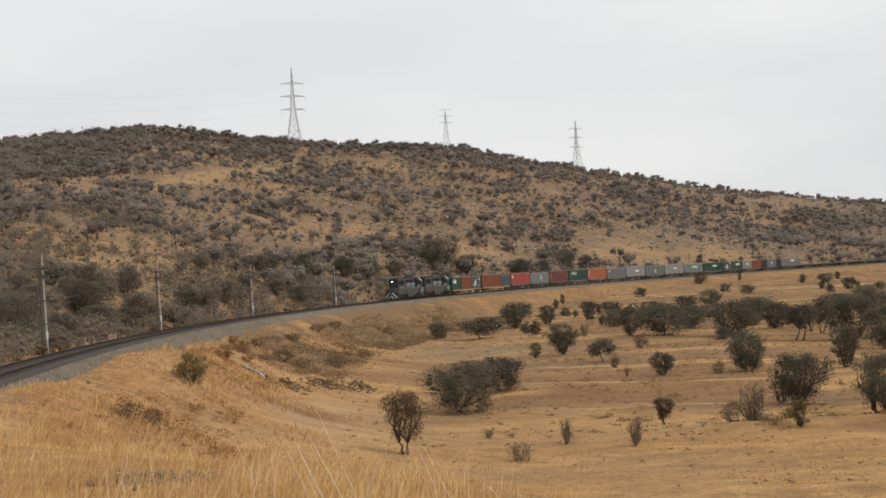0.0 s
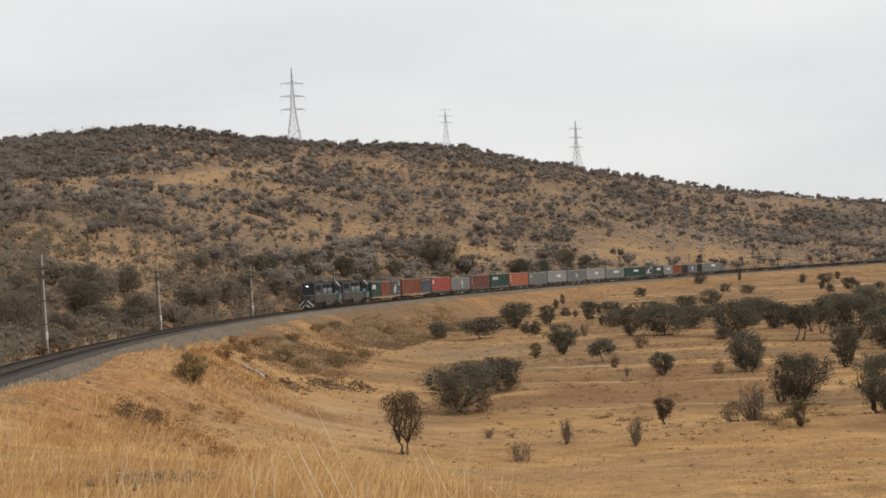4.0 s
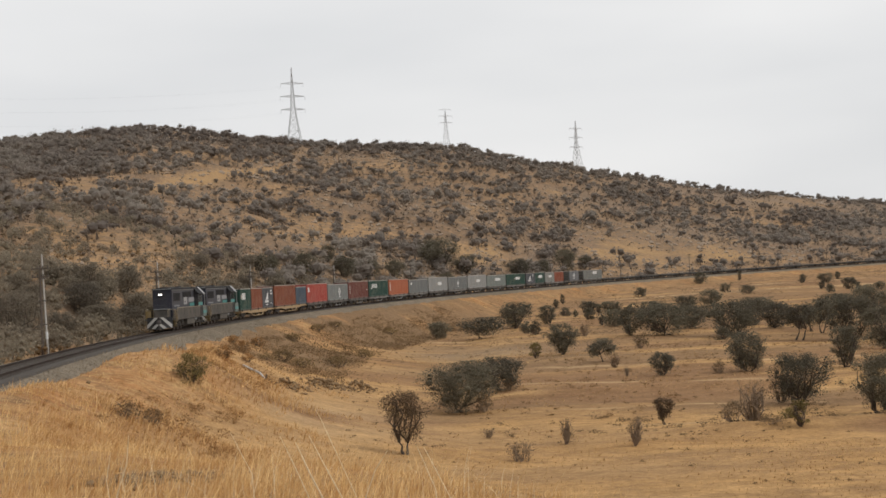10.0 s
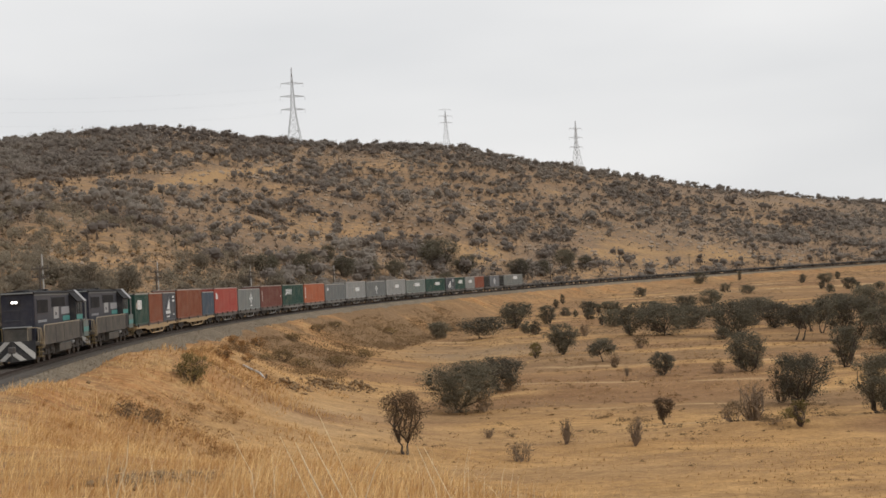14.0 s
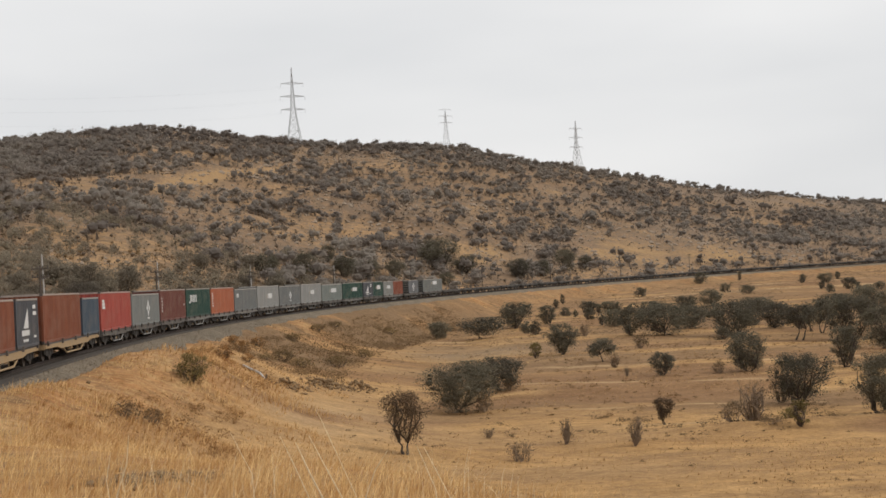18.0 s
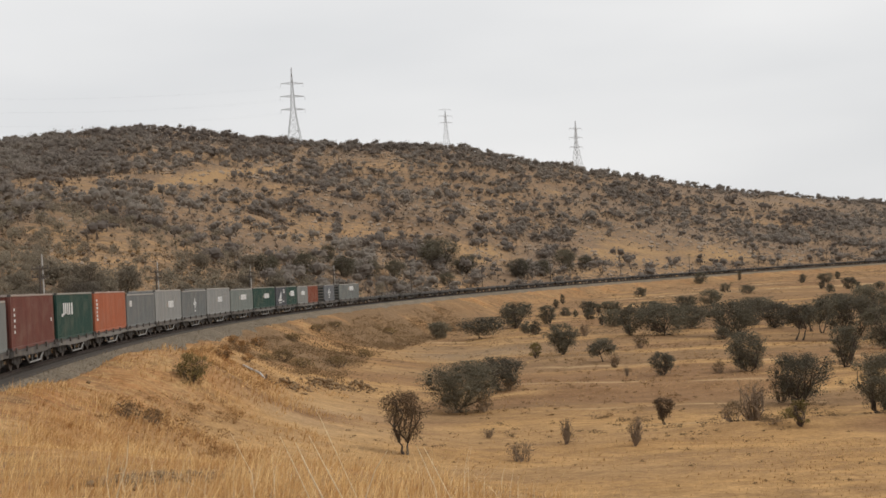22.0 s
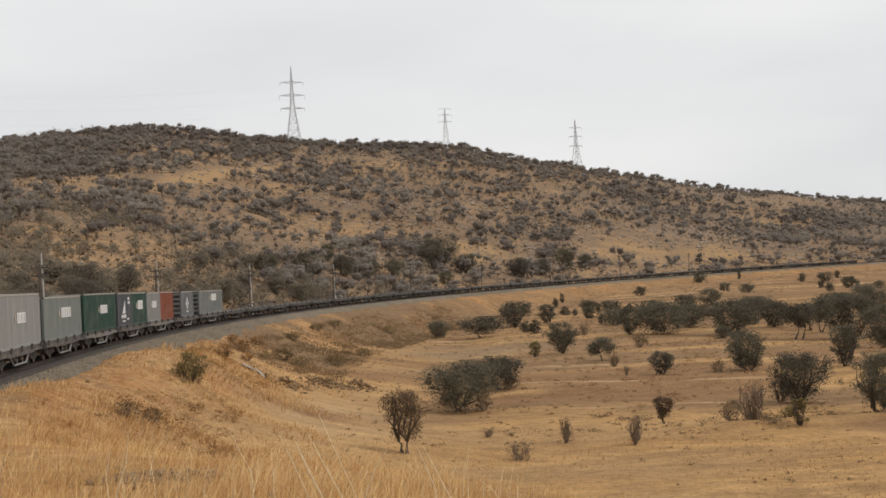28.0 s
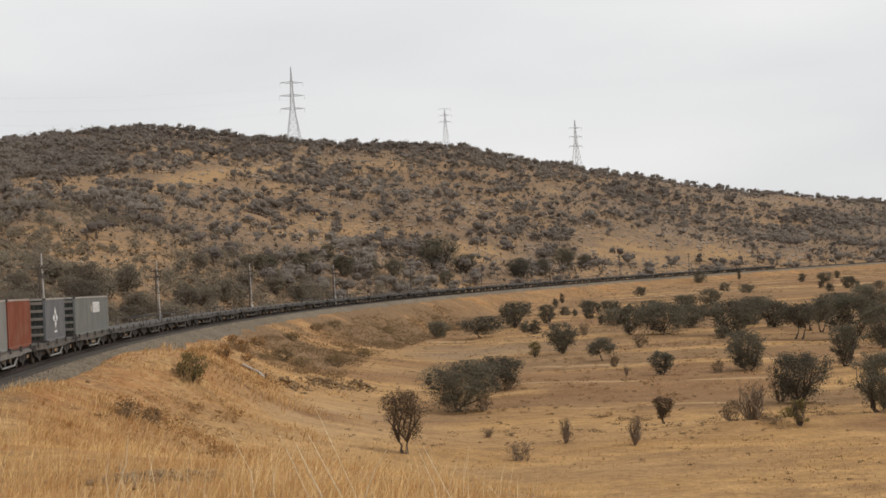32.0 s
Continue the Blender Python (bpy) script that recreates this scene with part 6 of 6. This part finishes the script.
# ---------------------------------------------------------------- stones
def stone_meshes():
    out = []
    for k in range(5):
        rng = np.random.default_rng(90 + k)
        bm = bmesh.new()
        bmesh.ops.create_icosphere(bm, subdivisions=1, radius=1.0)
        for v in bm.verts:
            v.co *= rng.uniform(0.72, 1.15)
            v.co.z *= 0.8
        me = bpy.data.meshes.new("stone")
        bm.to_mesh(me)
        bm.free()
        me.materials.append(M_STONE)
        out.append(me)
    return out


STONES = stone_meshes()


def stone_heap(label, rows, seed, rise=0.0):
    """rows of (x, y, spread along, spread across, count, least, most)."""
    rng = np.random.default_rng(seed)
    root = thing("stone_heap", label, "stones")
    x0, y0 = rows[0][:2]
    z0 = land_at(x0, y0)
    root.matrix_basis = pose(x0, y0, z0)
    for x, y, sx, sy, n, lo, hi in rows:
        for _ in range(n):
            px, py = x + rng.normal() * sx, y + rng.normal() * sy
            s = rng.uniform(lo, hi)
            o = new("stone", STONES[int(rng.integers(0, 5))])
            o.parent = root
            o.matrix_basis = pose(px - x0, py - y0, land_at(px, py) - z0 + 0.25 * s + rise * rng.uniform(0, 1) * math.exp(-((px - x) / sx) ** 2 - ((py - y) / sy) ** 2), rng.uniform(-20, 20), rng.uniform(-20, 20), rng.uniform(0, 360)) @ Matrix.Diagonal((s, s * rng.uniform(0.7, 1.1), s * rng.uniform(0.7, 1.1), 1))


stone_heap("low heap of grey-brown fieldstones in dry grass", ((-12.5, 107.8, 0.8, 1.4, 90, 0.07, 0.22), (-10.4, 115.5, 0.9, 1.6, 110, 0.07, 0.24), (-7.8, 118.5, 0.8, 1.4, 90, 0.07, 0.22)), 3, 0.85)
stone_heap("scattered grey stones among the tall grass", ((-3.8, 15.6, 0.25, 0.4, 50, 0.02, 0.075), (-3.2, 15.7, 0.3, 0.4, 70, 0.015, 0.07)), 4)
stone_heap("pale stone beside the ballast edge", ((-18.4, 70.6, 0.01, 0.01, 1, 0.12, 0.14),), 5)


def fallen_rail():
    """A pale weathered fence rail lying on the edge of the bank."""
    a, b = Vector((-16.2, 109.3, 0)), Vector((-14.2, 106.9, 0))
    for p in (a, b):
        p.z = land_at(p.x, p.y) + 0.09
    root = thing("fallen_fence_rail", "pale weathered fence rail lying on the bank", "fence rail")
    m = a.lerp(b, 0.7) + Vector((0.1, 0.15, 0.12))
    part("rail_pole", polytube(bmesh.new(), [a, m, b], (0.09, 0.085, 0.08), 7), M_CONCRETE, root)
    part("post_stub", tube(bmesh.new(), b + Vector((0.05, 0, -0.1)), b + Vector((0.1, 0.1, 0.35)), 0.07, 0.06, 7), M_POLE, root)


fallen_rail()


# ---------------------------------------------------------------- poles and pylons
def line_pole(s):
    """A dark timber pole with crossarms; the nearer ones are stayed against a thin pale concrete post."""
    px, py, pz, h = on_line(s, -3.6 if s < 80 else -4.05)
    g = land_at(px, py)
    stayed = s < 220
    root = thing("utility_pole", "weathered timber pole strapped to a thin pale concrete post" if stayed else "dark timber utility pole with two crossarms",
                 "utility pole", "poles along the railway")
    root.matrix_basis = Matrix.Translation((float(px), float(py), g - 0.1)) @ Euler((0, 0, -float(h))).to_matrix().to_4x4()
    x0 = -0.21 if stayed else -0.05
    part("pole", tube(bmesh.new(), (x0 - 0.06, 0, 0), (x0, 0, 6.9 if stayed else 7.6), 0.10, 0.07, 8), M_POLE, root, "dark timber pole")
    if stayed:
        part("concrete_post", tube(bmesh.new(), (0.1, 0.05, 0), (-0.06, 0.05, 7.7), 0.075, 0.05, 8), M_CONCRETE, root, "pale concrete post")
        part("white_band", tube(bmesh.new(), (0.07, 0.05, 1.55), (0.06, 0.05, 2.1), 0.098, 0.098, 8), M_WHITE, root, "white painted band")
        for z in (2.6, 4.3, 5.9):
            part("strap", boxed(-0.4, 0.12, -0.06, 0.16, z, z + 0.07, 0.01), M_CAST, root, "dark steel strap")
    for z in ((6.0, 6.6) if stayed else (6.5, 7.2)):
        arm = part("crossarm", boxed(x0 - 0.62, x0 + 0.62, -0.05, 0.05, z, z + 0.1, 0.01), M_POLE, root)
        for x in (-0.55, -0.2, 0.2, 0.55):
            part("insulator", tube(bmesh.new(), (x0 + x, 0, z + 0.1), (x0 + x, 0, z + 0.24), 0.035, 0.05, 6), M_CAST, arm)


for s in (62.0, 107.3, 152.3, 198.6, 244.3, 288.4, 332.0, 377.0, 421.5, 466.0, 510.0):
    line_pole(s)


def pylon(x, y, base_z, high, half, turn, thick, arms, waist_at):
    """A lattice transmission tower: four legs drawn in to a slim mast, braced faces, three pairs of arms."""
    root = thing("pylon", "grey steel lattice transmission tower on the ridge", "pylon", "pylons on the ridge")
    root.matrix_basis = pose(x, y, base_z, 0, 0, turn)
    waist, hw = high * waist_at, half * 0.30

    def half_at(z):
        if z < waist:
            return half + (hw - half) * z / waist
        return hw * max(0.06, 1 - 0.92 * (z - waist) / (high - waist))

    low = [waist_at * k / 5 for k in range(6)]
    steps = low + [waist_at + (0.985 - waist_at) * k / 8 for k in range(1, 9)]
    for sx, sy in ((-1, -1), (1, -1), (1, 1), (-1, 1)):
        line = [(sx * half_at(a * high), sy * half_at(a * high), a * high) for a in steps] + [(0, 0, high)]
        part("leg", polytube(bmesh.new(), line, [thick] * len(steps) + [thick * 0.5], 4), M_STEEL, root)
    for q in range(4):
        m = Euler((0, 0, q * math.pi / 2)).to_matrix()
        bm = bmesh.new()
        for a, b in zip(steps[:-1], steps[1:]):
            ha, hb = half_at(a * high), half_at(b * high)
            tube(bm, m @ Vector((-ha, -ha, a * high)), m @ Vector((hb, -hb, b * high)), thick * 0.55, None, 4, False)
            tube(bm, m @ Vector((ha, -ha, a * high)), m @ Vector((-hb, -hb, b * high)), thick * 0.55, None, 4, False)
            tube(bm, m @ Vector((-hb, -hb, b * high)), m @ Vector((hb, -hb, b * high)), thick * 0.5, None, 4, False)
        part("bracing", bm, M_STEEL, root)
    for z, reach in zip(arms, (6.1, 6.3, 5.8)):
        for side in (-1, 1):
            bm = bmesh.new()
            h0 = half_at(z * high)
            tip = Vector((side * reach, 0, z * high + 0.3))
            for sy in (-1, 1):
                tube(bm, (side * h0, sy * h0, z * high), tip, thick * 0.9, thick * 0.6, 4, False)
                tube(bm, (side * h0, sy * h0, z * high + 0.9), tip, thick * 0.7, thick * 0.5, 4, False)
            arm = part("crossarm", bm, M_STEEL, root)
            part("insulator_string", tube(bmesh.new(), tip, tip - Vector((0, 0, 1.9)), 0.06, 0.06, 5), M_CABLE, arm)
    return root


# The middle tower's bars are thinner, in place of more distance haze.
PYLONS = ((-72.1, 696.3, 39.4, 3.6, 0.13, (0.45, 0.617, 0.783), 0.45), (7.6, 1190.0, 39.4, 3.0, 0.10, (0.70, 0.845, 0.985), 0.66), (105.1, 1049.7, 41.0, 3.8, 0.13, (0.50, 0.675, 0.84), 0.50))
for k, (x, y, high, half, thick, arms, waist_at) in enumerate(PYLONS):
    pylon(x, y, land_at(x, y) - 0.3, high, half, 14 + 8 * k, thick, arms, waist_at)


def conductors():
    """Cables that leave the first pylon towards the next one, out of sight."""
    x, y, high, _, _, arms, _ = PYLONS[0]
    z0 = land_at(x, y)
    a = radians(14)
    for z, reach in zip(arms, (6.1, 6.3, 5.8)):
        for side in (-1, 1):
            p = Vector((x + side * reach * math.cos(a), y + side * reach * math.sin(a), z0 + z * high - 1.5))
            q = p + Vector((-290, -95, 8))
            bm = bmesh.new()
            pts = [p.lerp(q, k / 14) - Vector((0, 0, 4 * 9.0 * (k / 14) * (1 - k / 14))) for k in range(15)]
            polytube(bm, pts, [0.008] * 15, 3)
            root = thing("power_cable", "thin grey overhead power cable in a slack curve", "cable", "cables of the pylon")
            part("conductor", bm, M_CABLE, root)


conductors()


# ---------------------------------------------------------------- sleepers
def sleepers():
    me = bpy.data.meshes.new("sleeper")
    bm = boxed(-1.35, 1.35, -0.12, 0.12, -0.2, -0.155, 0.012)
    bm.to_mesh(me)
    bm.free()
    me.materials.append(M_SLEEPER)
    bed = bpy.data.objects["trackbed"]
    for k in range(290):
        s = 14 + 0.62 * k
        px, py, pz, h = on_line(s)
        o = new("sleeper", me)
        o.parent = bed
        o.matrix_basis = Matrix.Translation((float(px), float(py), float(pz) + 0.005)) @ Euler((0, 0, -float(h))).to_matrix().to_4x4()
    ss = np.arange(14 + 0.62 * 290, 620, 0.62)
    px, py, pz, h = on_line(ss)
    box8 = np.array([(a, b, c) for c in (-0.2, -0.15) for a, b in ((-1.35, -0.12), (1.35, -0.12), (1.35, 0.12), (-1.35, 0.12))])
    vx = px[:, None] + box8[:, 0] * np.cos(h)[:, None] + box8[:, 1] * np.sin(h)[:, None]
    vy = py[:, None] - box8[:, 0] * np.sin(h)[:, None] + box8[:, 1] * np.cos(h)[:, None]
    v = np.stack([vx, vy, pz[:, None] + box8[:, 2]], axis=-1).reshape(-1, 3)
    f = np.array([(4, 5, 6, 7), (0, 1, 5, 4), (1, 2, 6, 5), (2, 3, 7, 6), (3, 0, 4, 7)])
    faces = (np.arange(len(ss))[:, None, None] * 8 + f[None]).reshape(-1, 4)
    o = new("far_sleepers", grid_mesh("far_sleepers", v, faces, M_SLEEPER))
    o.parent = bed
    tagged(o, "dark sleepers further along the line", kind="stuff")


sleepers()


# ---------------------------------------------------------------- loose ballast
def loose_ballast(count, seed):
    """Single stones of the ballast shoulder, joined."""
    rng = np.random.default_rng(seed)
    s = -8 + 150 * rng.uniform(0, 1, count) ** 1.3
    off = rng.uniform(1.7, 5.0, count)
    px, py, pz, _ = on_line(s, off)
    up = np.interp(off, (1.7, 2.0, 3.3, 5.2), (-0.2, -0.2, -0.8, -1.75))
    z = pz + up
    ok = z > land(px, py) - 0.02
    s, px, py, z = s[ok], px[ok], py[ok], z[ok]
    count = len(s)
    k = rng.uniform(0.015, 0.042, count)
    v, f = cores(rng, np.column_stack([px, py, z + 0.3 * k]), np.repeat(k[:, None], 3, axis=1) * rng.uniform(0.7, 1.3, (count, 3)), OCT, OCT_F)
    return tagged(new("loose_ballast", grid_mesh("loose_ballast", v, f, M_CHIP)), "loose grey and rusty stones on the ballast shoulder", "stones", kind="stuff")


loose_ballast(9000, 71)


# ---------------------------------------------------------------- what moves
def motions():
    times = [k * 1.0 for k in range(33)]
    for ob, place, up in MOVING:
        walk(ob, [(t, train_pose(head_at(t) + place) @ pose(0, 0, up)) for t in times])


motions()
